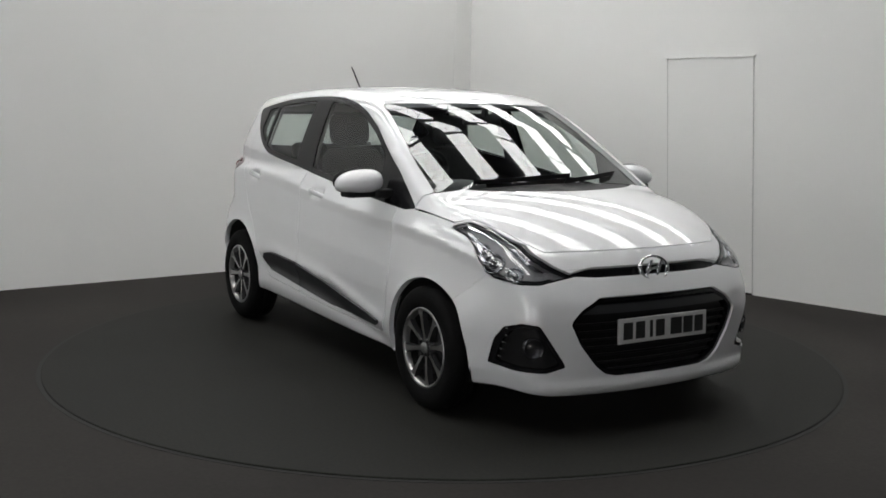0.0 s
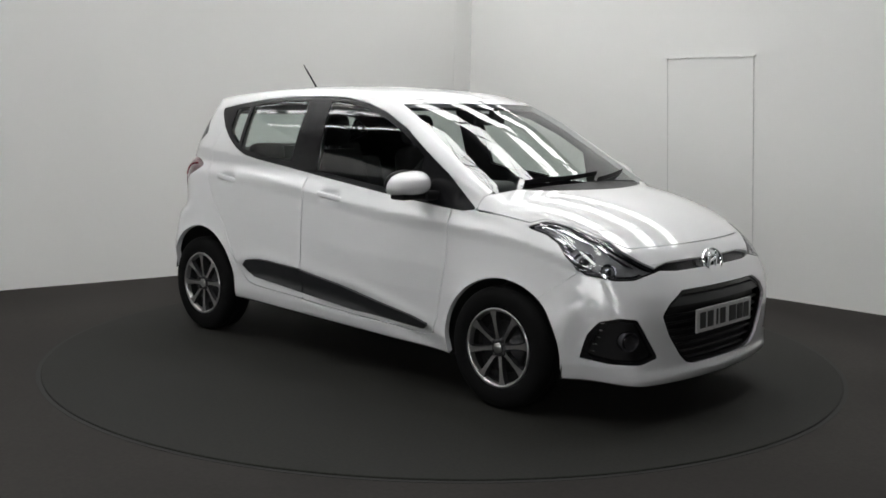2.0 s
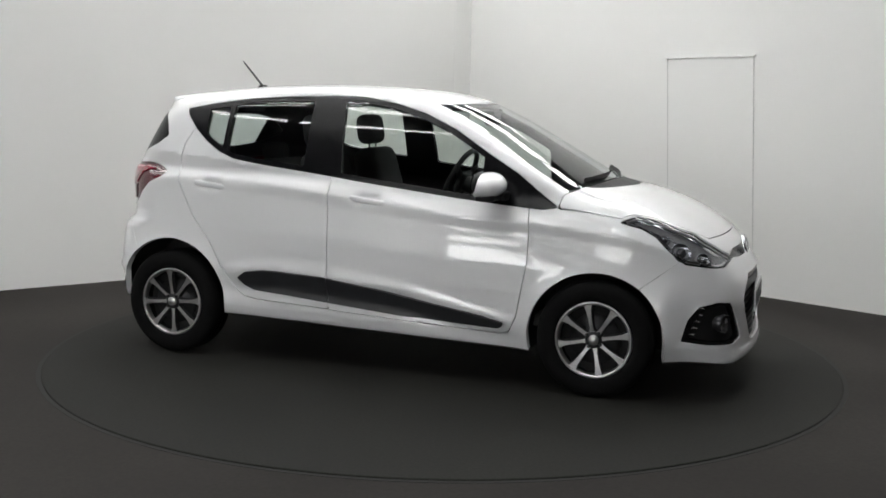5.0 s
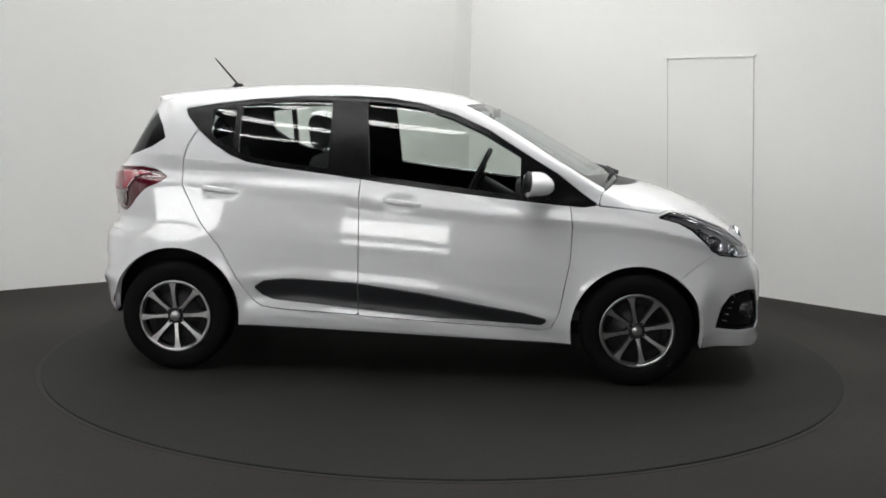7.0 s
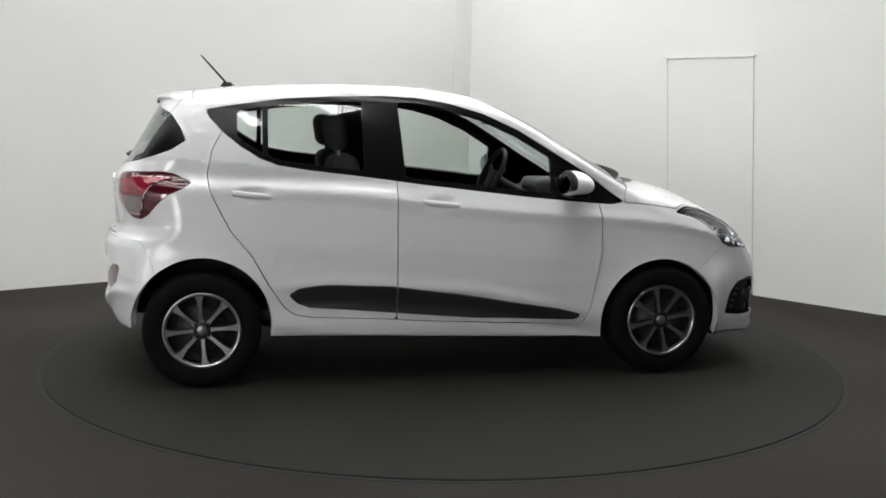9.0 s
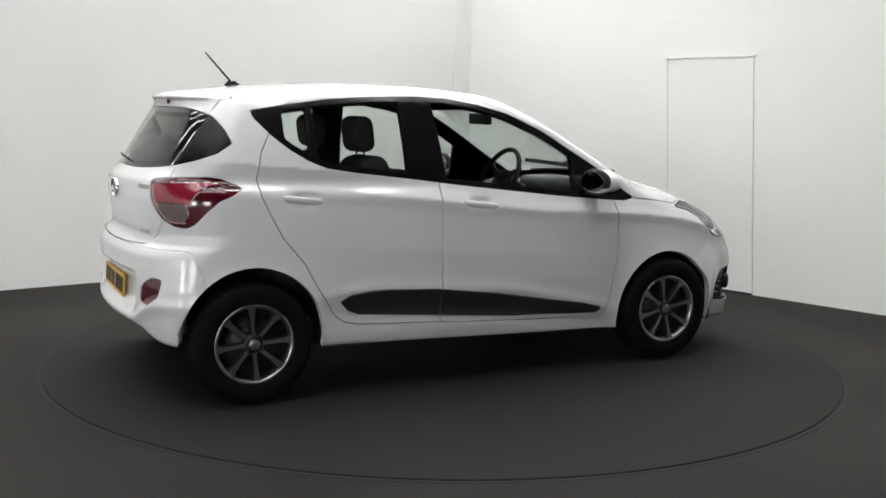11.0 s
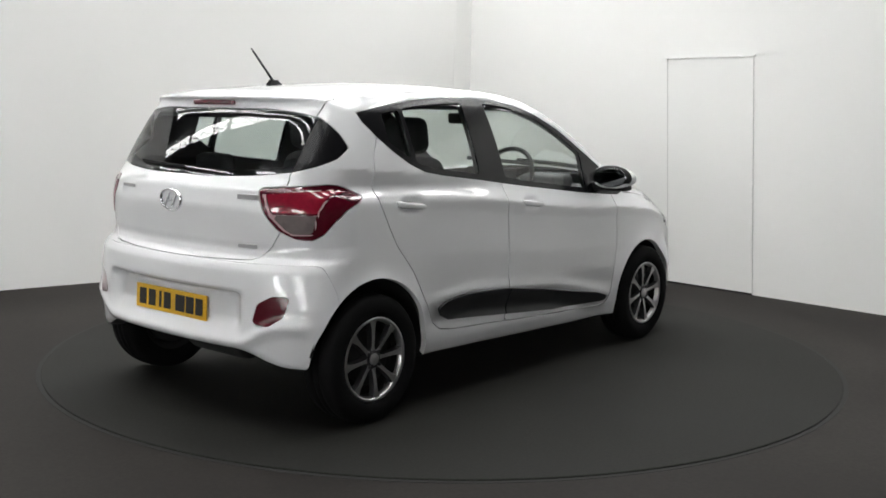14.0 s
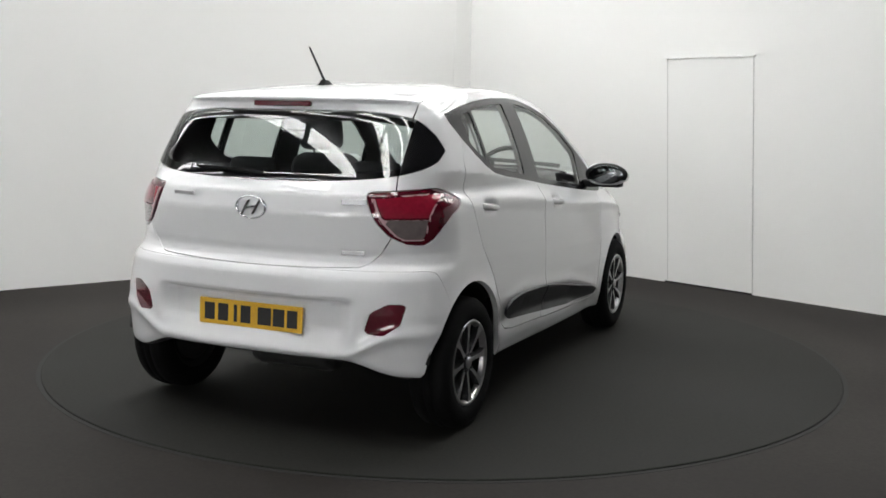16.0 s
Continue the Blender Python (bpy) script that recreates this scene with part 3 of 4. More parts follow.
def car_skin():
    whole = skin_net(0.0165)
    net = cut_away(whole, f_wells)
    # inner lining: the same form a little inside, open at the panes
    lining = cut(net, lambda x, y, z: 0.42 - z)
    lining = cut_away(lining, lambda x, y, z: f_screen(x, y, z) + 0.01, lambda x, y, z: f_rear_glass(x, y, z) + 0.03)
    for s in (-1, 1):
        lining = cut_away(lining, *[on_side(p, s) for p in (pane_front, pane_rear, pane_quarter)])
        lining = cut_away(lining, on_side(outline(HEAD), s), lambda x, y, z, s=s: np.maximum(outline(TAIL)(x, z), TAIL_IN(z) - s * y))
    lining = cut_away(lining, symmetric(outline(UP_GRILLE), True), symmetric(outline(LOW_GRILLE), True), symmetric(outline(FOG), True))
    top, lining = split(lining, lambda x, y, z: np.maximum(1.36 - z, np.abs(y) - 0.52), 0.0)
    v, f = top
    panel("headlining", (v, [tuple(reversed(g)) for g in f]), M_LINING, car, "light grey headlining", out=-0.028, lip=0)
    v, f = lining
    panel("interior_lining", (v, [tuple(reversed(g)) for g in f]), M_TRIM, car, "dark inner trim", out=-0.028, lip=0)
    under, net = split(net, f_under, 0.0)
    panel("underbody", under, M_UNDER, car, "black underbody", lip=0)
    # glass and black trim
    pane, net = split(net, f_screen, 0.0015)
    panel("windscreen", pane, M_SCREEN, car, "clear windscreen reflecting the roof", out=-0.002, lip=0.005)
    cowl, net = split(net, f_cowl, 0.0015)
    panel("cowl", cowl, M_PLASTIC, car, "black plastic cowl below the windscreen", out=-0.004)
    pane, net = split(net, f_rear_glass, 0.0015)
    for s in (-1, 1):
        trim, pane = split(pane, lambda x, y, z, s=s: 0.602 - s * y, 0.0018)
        panel("quarter_trim", trim, M_GLOSSBLACK, car, "gloss black corner trim", out=-0.001)
    panel("rear_window", pane, M_TINT, car, "tinted rear window", out=-0.001, lip=0.005)
    for s in (-1, 1):
        frame_net, net = split(net, on_side(outline(DLO), s), 0.0012)
        for name, fun in (("door_window", pane_front), ("door_window", pane_rear), ("quarter_window", pane_quarter)):
            pane, frame_net = split(frame_net, on_side(fun, s), 0.0008)
            panel(name, pane, M_GLASS, car, "clear side window", out=-0.003, lip=0.004)
        panel("window_frame", frame_net, M_GLOSSBLACK, car, "black window surround")
    # lamps
    for s in (-1, 1):
        lens, net = split(net, on_side(outline(HEAD, 0.004), s), 0.0015)
        head_lamp(lens, s)
        tail = lambda x, y, z, s=s: np.maximum(outline(TAIL, 0.004)(x, z), TAIL_IN(z) - s * y)
        lens, net = split(net, tail, 0.0015)
        tail_lamp(lens, s)
        spot, net = split(net, one_side(outline(REFLECTOR, 0.016), s, False), 0.001)
        panel("rear_reflector", spot, M_RED, car, "red rear reflector", out=-0.003)
        hole, net = split(net, one_side(outline(FOG, 0.006), s, True), 0.0)
        fog_lamp(hole, s)
    hole, net = split(net, symmetric(outline(LOW_GRILLE), True), 0.0)
    low_grille(hole)
    slot, net = split(net, symmetric(outline(UP_GRILLE), True), 0.0)
    panel("upper_grille", slot, M_GLOSSBLACK, car, "black slot between the headlights", out=-0.018, lip=0)
    # painted panels
    for s in (-1, 1):
        for fun in (FRONT_DOOR, REAR_DOOR):
            door, net = split(net, on_side(outline(fun), s), 0.0022)
            panel("door", door, M_PAINT, car, lip=0.02)
    lid, net = split(net, f_hood, 0.002)
    panel("bonnet", lid, M_PAINT, car, lip=0.02)
    gate, net = split(net, f_gate, 0.0022)
    panel("tailgate", gate, M_PAINT, car, lip=0.02)
    bumper, net = split(net, lambda x, y, z: outline(FRONT_BUMPER)(x, z), 0.0007)
    panel("front_bumper", bumper, M_PAINT, car, lip=0.03)
    bumper, net = split(net, lambda x, y, z: outline(REAR_BUMPER)(x, z), 0.0007)
    panel("rear_bumper", bumper, M_PAINT, car, lip=0.03)
    panel("body_shell", net, M_PAINT, car, lip=0.025)
    # side mouldings lie on the doors
    for s in (-1, 1):
        strip = cut(whole, on_side(outline(MOULD, 0.004), s))
        a, b = split(strip, lambda x, y, z: x + 0.23, 0.004)
        for piece in (a, b):
            panel("side_moulding", piece, M_MOULD, car, "dark grey plastic moulding along the doors", out=0.013, lip=0.016)


def surface_point(x, y, z, along):
    """The skin met from outside along an axis (0: x, 1: y)."""
    p = np.array([[x, y, z]], float)
    lo, hi = 0.0, 2.2 * (1 if (p[0, along] >= 0) else -1)
    for _ in range(40):
        mid = (lo + hi) / 2
        p[0, along] = mid
        if body_field(*p.T)[0] < 0:
            lo = mid
        else:
            hi = mid
    return Vector(p[0]), Vector(normals(p)[0])


def head_lamp(lens, s):
    lamp = panel("headlight", lens, M_LENS, car, "clear swept-back headlight", out=0.0, lip=0.004)
    shape = on_side(outline(HEAD, 0.004), s)
    panel("bezel", cut(lens, shape, -0.004), M_BEZEL, lamp, "grey lamp bezel", out=-0.024, lip=0)
    band = lambda a, b: cut(cut(lens, shape, -a), lambda x, y, z: -shape(x, y, z), b)
    panel("black_rim", band(0.001, 0.006), M_GLOSSBLACK, lamp, "black edge round the lamp", out=-0.002, lip=0.004)
    chrome = cut(band(0.011, 0.019), lambda x, y, z: np.minimum(0.0, z - np.interp(x, [1.3, 1.45, 1.62, 1.79], [0.862, 0.815, 0.735, 0.675])))
    panel("chrome_rim", cut(chrome, lambda x, y, z: z - np.interp(x, [1.3, 1.45, 1.62, 1.79], [0.862, 0.82, 0.735, 0.672])), M_CHROME, lamp, "bright lower line", out=-0.010, lip=0.014)
    top = cut(band(0.012, 0.018), lambda x, y, z: np.interp(x, [1.3, 1.45, 1.62, 1.79], [0.868, 0.835, 0.755, 0.69]) - z)
    panel("upper_line", top, M_CHROME, lamp, "bright upper line", out=-0.014, lip=0.010)
    for (x, z, r, mat, ball) in ((1.585, 0.737, 0.050, M_DARKCHROME, M_BLACKCHROME), (1.690, 0.700, 0.037, M_DARKCHROME, M_DARKCHROME), (1.505, 0.790, 0.024, M_DARKCHROME, M_BLACKCHROME)):
        p, n = surface_point(x, s * 0.6, z, 1)
        m = Matrix.Translation(p - n * 0.026) @ n.to_track_quat("Z", "Y").to_matrix().to_4x4()
        bm = lathe([(r, -0.02), (r, 0.010), (r * 0.92, 0.014), (r * 0.86, 0.006), (r * 0.5, -0.006), (0.001, -0.010)], 28, "z")
        bmesh.ops.transform(bm, matrix=m, verts=bm.verts)
        part("projector", bm, mat, lamp, "", True)
        bm = bmesh.new()
        bmesh.ops.create_uvsphere(bm, u_segments=20, v_segments=12, radius=r * 0.50)
        bmesh.ops.transform(bm, matrix=m, verts=bm.verts)
        part("bulb_glass", bm, ball, lamp, "", True)
    for k in range(6):
        x = 1.39 + 0.030 * k
        p, n = surface_point(x, s * 0.6, 0.842 - 0.012 * k, 1)
        bm = box(bmesh.new(), (-0.003, -0.004, -0.020), (0.003, 0.004, 0.020), 0.001, 1, Matrix.Translation(p - n * 0.016) @ pose(0, 0, 0, 0, -62, 0))
        part("reflector_bar", bm, M_CHROME, lamp)


def tail_lamp(lens, s):
    v, f = lens
    lamp = panel("tail_light", lens, M_RED, car, "red tail light with a clear lower part", out=-0.004, lip=0.012)
    inside = lambda x, y, z: np.maximum.reduce([outline(TAIL)(x, z) + 0.022, TAIL_IN(z) + 0.022 - s * y, s * y - np.interp(z, [0.85, 1.03], [0.715, 0.745])])
    block = cut(lens, inside)
    red = cut(block, lambda x, y, z: np.maximum(0.942 - z, TAIL_IN(z) + 0.036 - s * y))
    panel("red_block", red, M_BRIGHTRED, lamp, "bright red reflector", out=0.003, lip=0.006)
    clear = cut(block, lambda x, y, z: z - 0.933)
    panel("clear_block", clear, M_CLEARLAMP, lamp, "clear reversing lamp", out=0.003, lip=0.006)
    edge = cut(block, lambda x, y, z: np.minimum(np.maximum(z - 0.942, 0.933 - z), s * y - TAIL_IN(z) - 0.032))
    panel("clear_edge", edge, M_PALELAMP, lamp, "pale strip", out=0.004, lip=0.006)
    edge = cut(lens, lambda x, y, z: np.maximum(inside(x, y, z) - 0.006, -inside(x, y, z)))
    tagged(panel("pale_edge", edge, M_PALELAMP, lamp, "pale line in the lens", out=0.002, lip=0), kind="stuff")


def fog_lamp(hole, s):
    shell = panel("fog_light", hole, M_PLASTIC, car, "black fog light housing", out=-0.030, lip=0)
    rim = cut(hole, lambda x, y, z: -one_side(outline(FOG, 0.006), s, True)(x, y, z), 0.016)
    panel("housing_rim", rim, M_GLOSSBLACK, shell, out=-0.006, lip=0.03)
    p, n = surface_point(1.75, s * 0.632, 0.385, 0)
    m = Matrix.Translation(p - n * 0.022) @ (n + Vector((0.6, 0, 0))).normalized().to_track_quat("Z", "Y").to_matrix().to_4x4()
    bm = lathe([(0.046, -0.03), (0.046, 0.012), (0.040, 0.016), (0.036, 0.006), (0.020, 0.0), (0.001, -0.002)], 32, "z")
    bmesh.ops.transform(bm, matrix=m, verts=bm.verts)
    part("lamp", bm, M_BLACKCHROME, shell, "round fog lamp", True)
    bm = lathe([(0.036, 0.008), (0.030, 0.014), (0.016, 0.018), (0.001, 0.019)], 28, "z")
    bmesh.ops.transform(bm, matrix=m, verts=bm.verts)
    part("lens", bm, M_LENS, shell, "clear lens", True)
    for k in range(5):
        z = 0.335 + k * 0.032
        q, n = surface_point(1.7, s * (0.700 - 0.002 * k), z, 0)
        bm = box(bmesh.new(), (-0.02, -0.006, -0.0035), (0.008, 0.006, 0.0035), 0.0015, 1, Matrix.Translation(q - n * 0.008))
        part("running_light", bm, M_CHROME, shell, "small bright lamp cell")


def low_grille(hole):
    mesh = panel("lower_grille", hole, M_PLASTIC, car, "black honeycomb lower grille", out=-0.05, lip=0)
    rim = cut(hole, lambda x, y, z: -symmetric(outline(LOW_GRILLE), True)(x, y, z), 0.018)
    panel("grille_rim", rim, M_GLOSSBLACK, mesh, out=-0.012, lip=0.045)
    bar = cut(hole, lambda x, y, z: np.maximum(np.abs(z - 0.548) - 0.020, np.abs(y) - 0.43))
    panel("cross_bar", bar, M_MOULD, mesh, out=-0.016, lip=0.03)
    for k in range(7):
        z = 0.275 + 0.034 * k
        half = float(np.interp(z, [0.26, 0.30, 0.40, 0.495], [0.28, 0.33, 0.415, 0.45]))
        bm, last = bmesh.new(), None
        for i in range(17):
            y = half * (i / 8 - 1)
            x = float(FRONT(z) - 0.20 * y ** 2 - 0.40 * y ** 6) - 0.034
            ring = [bm.verts.new(q) for q in ((x, y, z - 0.006), (x + 0.004, y, z), (x, y, z + 0.006), (x - 0.014, y, z + 0.004), (x - 0.014, y, z - 0.004))]
            if last:
                for e in range(5):
                    bm.faces.new((last[e], last[(e + 1) % 5], ring[(e + 1) % 5], ring[e]))
            else:
                bm.faces.new(ring)
            last = ring
        bm.faces.new(last)
        part("slat", bm, M_PLASTIC, mesh)


PLATE_BARS = [(-0.205, 0.052), (-0.135, 0.052), (-0.072, 0.016), (-0.020, 0.050), (0.075, 0.066), (0.146, 0.056), (0.212, 0.050)]


def number_plate(x, z, sgn, mat, lean, label):
    """A plate with plain dark bars where its characters stand."""
    m = pose(x, 0, z, 0, lean, 0 if sgn > 0 else 180)
    plate = boxed("number_plate", (-0.004, -0.26, -0.0555), (0.004, 0.26, 0.0555), mat, car, label, bevel=0.003, m=m)
    for y, w in PLATE_BARS:
        boxed("character_bar", (0.0042, y - w / 2, -0.037), (0.0062, y + w / 2, 0.037), M_INK, plate, "dark bar", bevel=0.0, m=m)
    return plate


def badge(x, z, sgn, size, lean):
    """An oval chrome emblem: ring and a slanting shape."""
    m = pose(x, 0, z, 0, 0, 0 if sgn > 0 else 180) @ pose(0, 0, 0, 0, lean, 0) @ pose(0, 0, 0, 0, 90, 0)
    bm = lathe([(size, 0.0), (size, 0.010), (size * 0.94, 0.014), (size * 0.86, 0.010), (size * 0.84, 0.0)], 40, "z")
    bmesh.ops.transform(bm, matrix=m @ Matrix.Diagonal((0.66, 1, 1, 1)), verts=bm.verts)
    ring = part("badge", bm, M_CHROME, car, "oval chrome emblem", True)
    bm = bmesh.new()
    lean_right = Matrix(((1, 0, 0, 0), (-0.65, 1, 0, 0), (0, 0, 1, 0), (0, 0, 0, 1)))
    for lo, hi, turn in (((-0.40, -0.44, 0.0), (0.40, -0.25, 0.011), 0), ((-0.40, 0.25, 0.0), (0.40, 0.44, 0.011), 0), ((-0.075, -0.36, 0.0), (0.075, 0.36, 0.010), 14)):
        box(bm, [lo[0] * size, lo[1] * size, lo[2]], [hi[0] * size, hi[1] * size, hi[2]], 0.002, 1, m @ lean_right @ pose(0, 0, 0, 0, 0, turn))
    part("emblem", bm, M_CHROME, ring)


def wheel(x, s):
    """Alloy wheel with eight spokes, tyre, brake disc."""
    y0 = s * 0.812
    z = 0.288
    m = pose(x, y0, z, 0, 0, 0 if s > 0 else 180) @ pose(0, 0, 0, 0, 11 if x > 0 else 4, 0)

    def add(name, bm, mat, parent, label="", smooth=True, at=None):
        bmesh.ops.transform(bm, matrix=m if at is None else m @ at, verts=bm.verts)
        return part(name, bm, mat, parent, label, smooth)
    rim = add("wheel", lathe([(0.192, -0.010), (0.189, 0.000), (0.187, 0.004), (0.178, 0.003), (0.172, -0.006), (0.168, -0.024)], 56),
              M_ALLOY, car, "eight-spoke alloy wheel with a dark tyre")
    add("barrel", lathe([(0.168, -0.0245), (0.165, -0.15), (0.185, -0.16), (0.190, -0.16), (0.191, -0.02)], 48), M_UNDER, rim, "dark rim barrel")
    add("tyre", lathe([(0.186, -0.005), (0.194, 0.004), (0.215, 0.010), (0.240, 0.011), (0.262, 0.006), (0.276, -0.004), (0.285, -0.018), (0.288, -0.040), (0.2885, -0.056), (0.284, -0.058), (0.284, -0.064), (0.2885, -0.066),
                       (0.2885, -0.092), (0.284, -0.094), (0.284, -0.100), (0.2885, -0.102), (0.288, -0.125), (0.285, -0.147), (0.276, -0.160), (0.24, -0.172), (0.19, -0.165)], 64), M_RUBBER, rim, "black rubber tyre")
    # black disc puts the shade behind the spokes into colour
    add("spoke_shade", lathe([(0.168, -0.060), (0.10, -0.055), (0.03, -0.05), (0.001, -0.05)], 40), M_UNDER, rim, "black disc for the shade behind the spokes")
    add("brake_drum", lathe([(0.150, -0.070), (0.150, -0.150), (0.140, -0.156), (0.001, -0.156)], 32), M_UNDER, rim, "dark brake drum")
    add("brake_disc", lathe([(0.125, -0.058), (0.125, -0.046), (0.075, -0.046), (0.070, -0.040), (0.001, -0.040)], 40), M_POCKET, rim, "grey brake disc")
    for k in range(8):
        bm = bmesh.new()
        stations = ((0.030, 0.0130, -0.012), (0.060, 0.0085, -0.010), (0.110, 0.0090, -0.005), (0.145, 0.0120, -0.003), (0.168, 0.0185, -0.002), (0.181, 0.0270, -0.001))
        rows = []
        for r, w, h in stations:
            rows.append([bm.verts.new(p) for p in ((-w, h, r), (w, h, r), (w * 1.15 + 0.003, h - 0.026, r), (-w * 1.15 - 0.003, h - 0.026, r))])
        for a, b in zip(rows, rows[1:]):
            for i in range(4):
                bm.faces.new((a[i], a[(i + 1) % 4], b[(i + 1) % 4], b[i]))
        bm.faces.new(rows[0])
        bm.faces.new(rows[-1])
        spoke = add("spoke", bm, M_ALLOY, rim, "", False, pose(0, 0, 0, 0, 45 * k, 0))
        spoke.data.materials.append(M_POCKET)
        for p in spoke.data.polygons:
            # the machined outer face is bright, the flanks are painted
            p.material_index = 0 if abs(p.normal.y) > 0.7 and p.center.y * s > abs(y0) - 0.014 else 1
    add("hub", lathe([(0.050, -0.045), (0.046, -0.014), (0.036, -0.008), (0.030, -0.006)], 32), M_POCKET, rim)
    add("hub_cap", lathe([(0.025, -0.012), (0.025, -0.003), (0.022, 0.000), (0.001, 0.0005)], 32), M_ALLOY, rim, "round centre cap", True)
    for k in range(4):
        a = math.radians(45 + 90 * k)
        bm = lathe([(0.008, -0.02), (0.008, -0.003), (0.005, 0.0), (0.001, 0.0)], 10)
        add("wheel_bolt", bm, M_POCKET, rim, "", True, pose(0.041 * math.cos(a), 0, 0.041 * math.sin(a)))


def arch_liner(ax, az, ar, s):
    bm = bmesh.new()
    rows = []
    lo, hi = (-14, 194) if ax > 0 else (-10, 174)
    for i in range(25):
        a = math.radians(lo + (hi - lo) * i / 24)
        c, d = math.cos(a), math.sin(a)
        rows.append([bm.verts.new((ax + (ar + 0.006) * c, s * y, az + (ar + 0.006) * d)) for y in (0.775, 0.48)])
    for a, b in zip(rows, rows[1:]):
        bm.faces.new((a[0], b[0], b[1], a[1]))
    bm.faces.new([r[1] for r in rows])
    part("wheel_arch_liner", bm, M_UNDER, car, "black wheel arch liner")


def door_mirror(s):
    """Rounded white housing on a black foot with a mirror glass facing rearwards."""
    bm = bmesh.new()
    bmesh.ops.create_uvsphere(bm, u_segments=36, v_segments=24, radius=1.0)
    for v in bm.verts:
        x, y, z = v.co
        f = 1.0 - 0.22 * max(0, x) * abs(x)
        out = 0.5 + 0.5 * y
        px = 0.085 * math.copysign(abs(x) ** 0.9, x) if x > 0 else -0.060 * abs(x) ** 0.35
        py = 0.122 * math.copysign(abs(y) ** 0.82, y)
        pz = (0.072 if z > 0 else 0.056) * math.copysign(abs(z) ** 0.80, z) * (1.05 - 0.24 * out) * f
        v.co = (px, py - 0.01, pz - 0.012 * out + 0.018 * min(0, x))
    m = pose(0.668, s * 0.892, 1.020, 0, 0, -2 * s) @ Matrix.Diagonal((1, s, 1, 1))
    bmesh.ops.transform(bm, matrix=m, verts=bm.verts)
    house = part("door_mirror", bm, M_PAINT, car, "white rounded door mirror housing", True)
    bm = bmesh.new()
    bmesh.ops.create_uvsphere(bm, u_segments=32, v_segments=16, radius=1.0)
    bmesh.ops.transform(bm, matrix=m @ pose(-0.064, -0.006, 0.0) @ Matrix.Diagonal((0.0055, 0.102, 0.054, 1)), verts=bm.verts)
    part("mirror_glass", bm, M_MIRROR, house, "mirror glass", True)
    bm = bmesh.new()
    bmesh.ops.create_uvsphere(bm, u_segments=32, v_segments=16, radius=1.0)
    bmesh.ops.transform(bm, matrix=m @ pose(-0.040, -0.009, 0.0) @ Matrix.Diagonal((0.026, 0.126, 0.066, 1)), verts=bm.verts)
    part("mirror_bezel", bm, M_PLASTIC, house, "black bezel", True)
    bm = box(bmesh.new(), (-0.045, -0.105, -0.074), (0.050, 0.075, -0.044), 0.012, 3)
    bmesh.ops.transform(bm, matrix=m, verts=bm.verts)
    part("mirror_base", bm, M_PLASTIC, house, "black lower shell", True)
    boxed("mirror_foot", (0.655, min(s * 0.715, s * 0.82), 0.940), (0.735, max(s * 0.715, s * 0.82), 0.985), M_PLASTIC, house, "black mirror foot", 0.012, 3, None, True)


def door_handle(x, z, s):
    p, n = surface_point(x, s * 0.7, z + 0.012, 1)
    y = p.y + s * 0.031
    bm = box(bmesh.new(), (x - 0.105, -0.012, z - 0.004), (x + 0.105, 0.012, z + 0.026), 0.011, 4)
    for v in bm.verts:
        k = (v.co.x - x) / 0.105
        v.co.y -= s * 0.026 * k ** 4
        v.co.z += -0.012 * k
    bmesh.ops.transform(bm, matrix=pose(0, y, 0), verts=bm.verts)
    part("door_handle", bm, M_PAINT, car, "white pull handle", True)


def antenna():
    bm = box(bmesh.new(), (-0.045, -0.018, -0.008), (0.045, 0.018, 0.020), 0.008, 3)
    for v in bm.verts:
        if v.co.z > 0.005:
            v.co.x = v.co.x * 0.55 - 0.008
            v.co.y *= 0.7
    bmesh.ops.transform(bm, matrix=pose(-1.058, 0, 1.487), verts=bm.verts)
    foot = part("antenna", bm, M_PLASTIC, car, "black raked roof antenna", True)
    bm = lathe([(0.006, 0.0), (0.0055, 0.05), (0.0045, 0.17), (0.003, 0.20), (0.001, 0.203)], 12, "z")
    bmesh.ops.transform(bm, matrix=pose(-1.068, 0, 1.500, 0, -42, 0), verts=bm.verts)
    part("rod", bm, M_PLASTIC, foot, "", True)


def wiper(y0, y1, rear=False):
    bm = bmesh.new()
    steps = 14
    pts = []
    for i in range(steps + 1):
        y = y0 + (y1 - y0) * i / steps
        if rear:
            z = 1.10 + 0.012 * i / steps
            p, n = surface_point(-1.5, y, z, 0)
        else:
            z = 1.026 + 0.026 * i / steps
            p, n = surface_point(1.0, y, z, 0)
        pts.append((p + n * 0.012, n))
    last = None
    for p, n in pts:
        ring = [bm.verts.new(p + Vector((0, 0, dz)) + n * dn) for dz, dn in ((-0.006, -0.008), (0.006, -0.008), (0.004, 0.008), (-0.004, 0.008))]
        if last:
            for i in range(4):
                bm.faces.new((last[i], last[(i + 1) % 4], ring[(i + 1) % 4], ring[i]))
        else:
            bm.faces.new(ring)
        last = ring
    bm.faces.new(last)
    part("rear_wiper" if rear else "wiper", bm, M_PLASTIC, car, "black wiper")


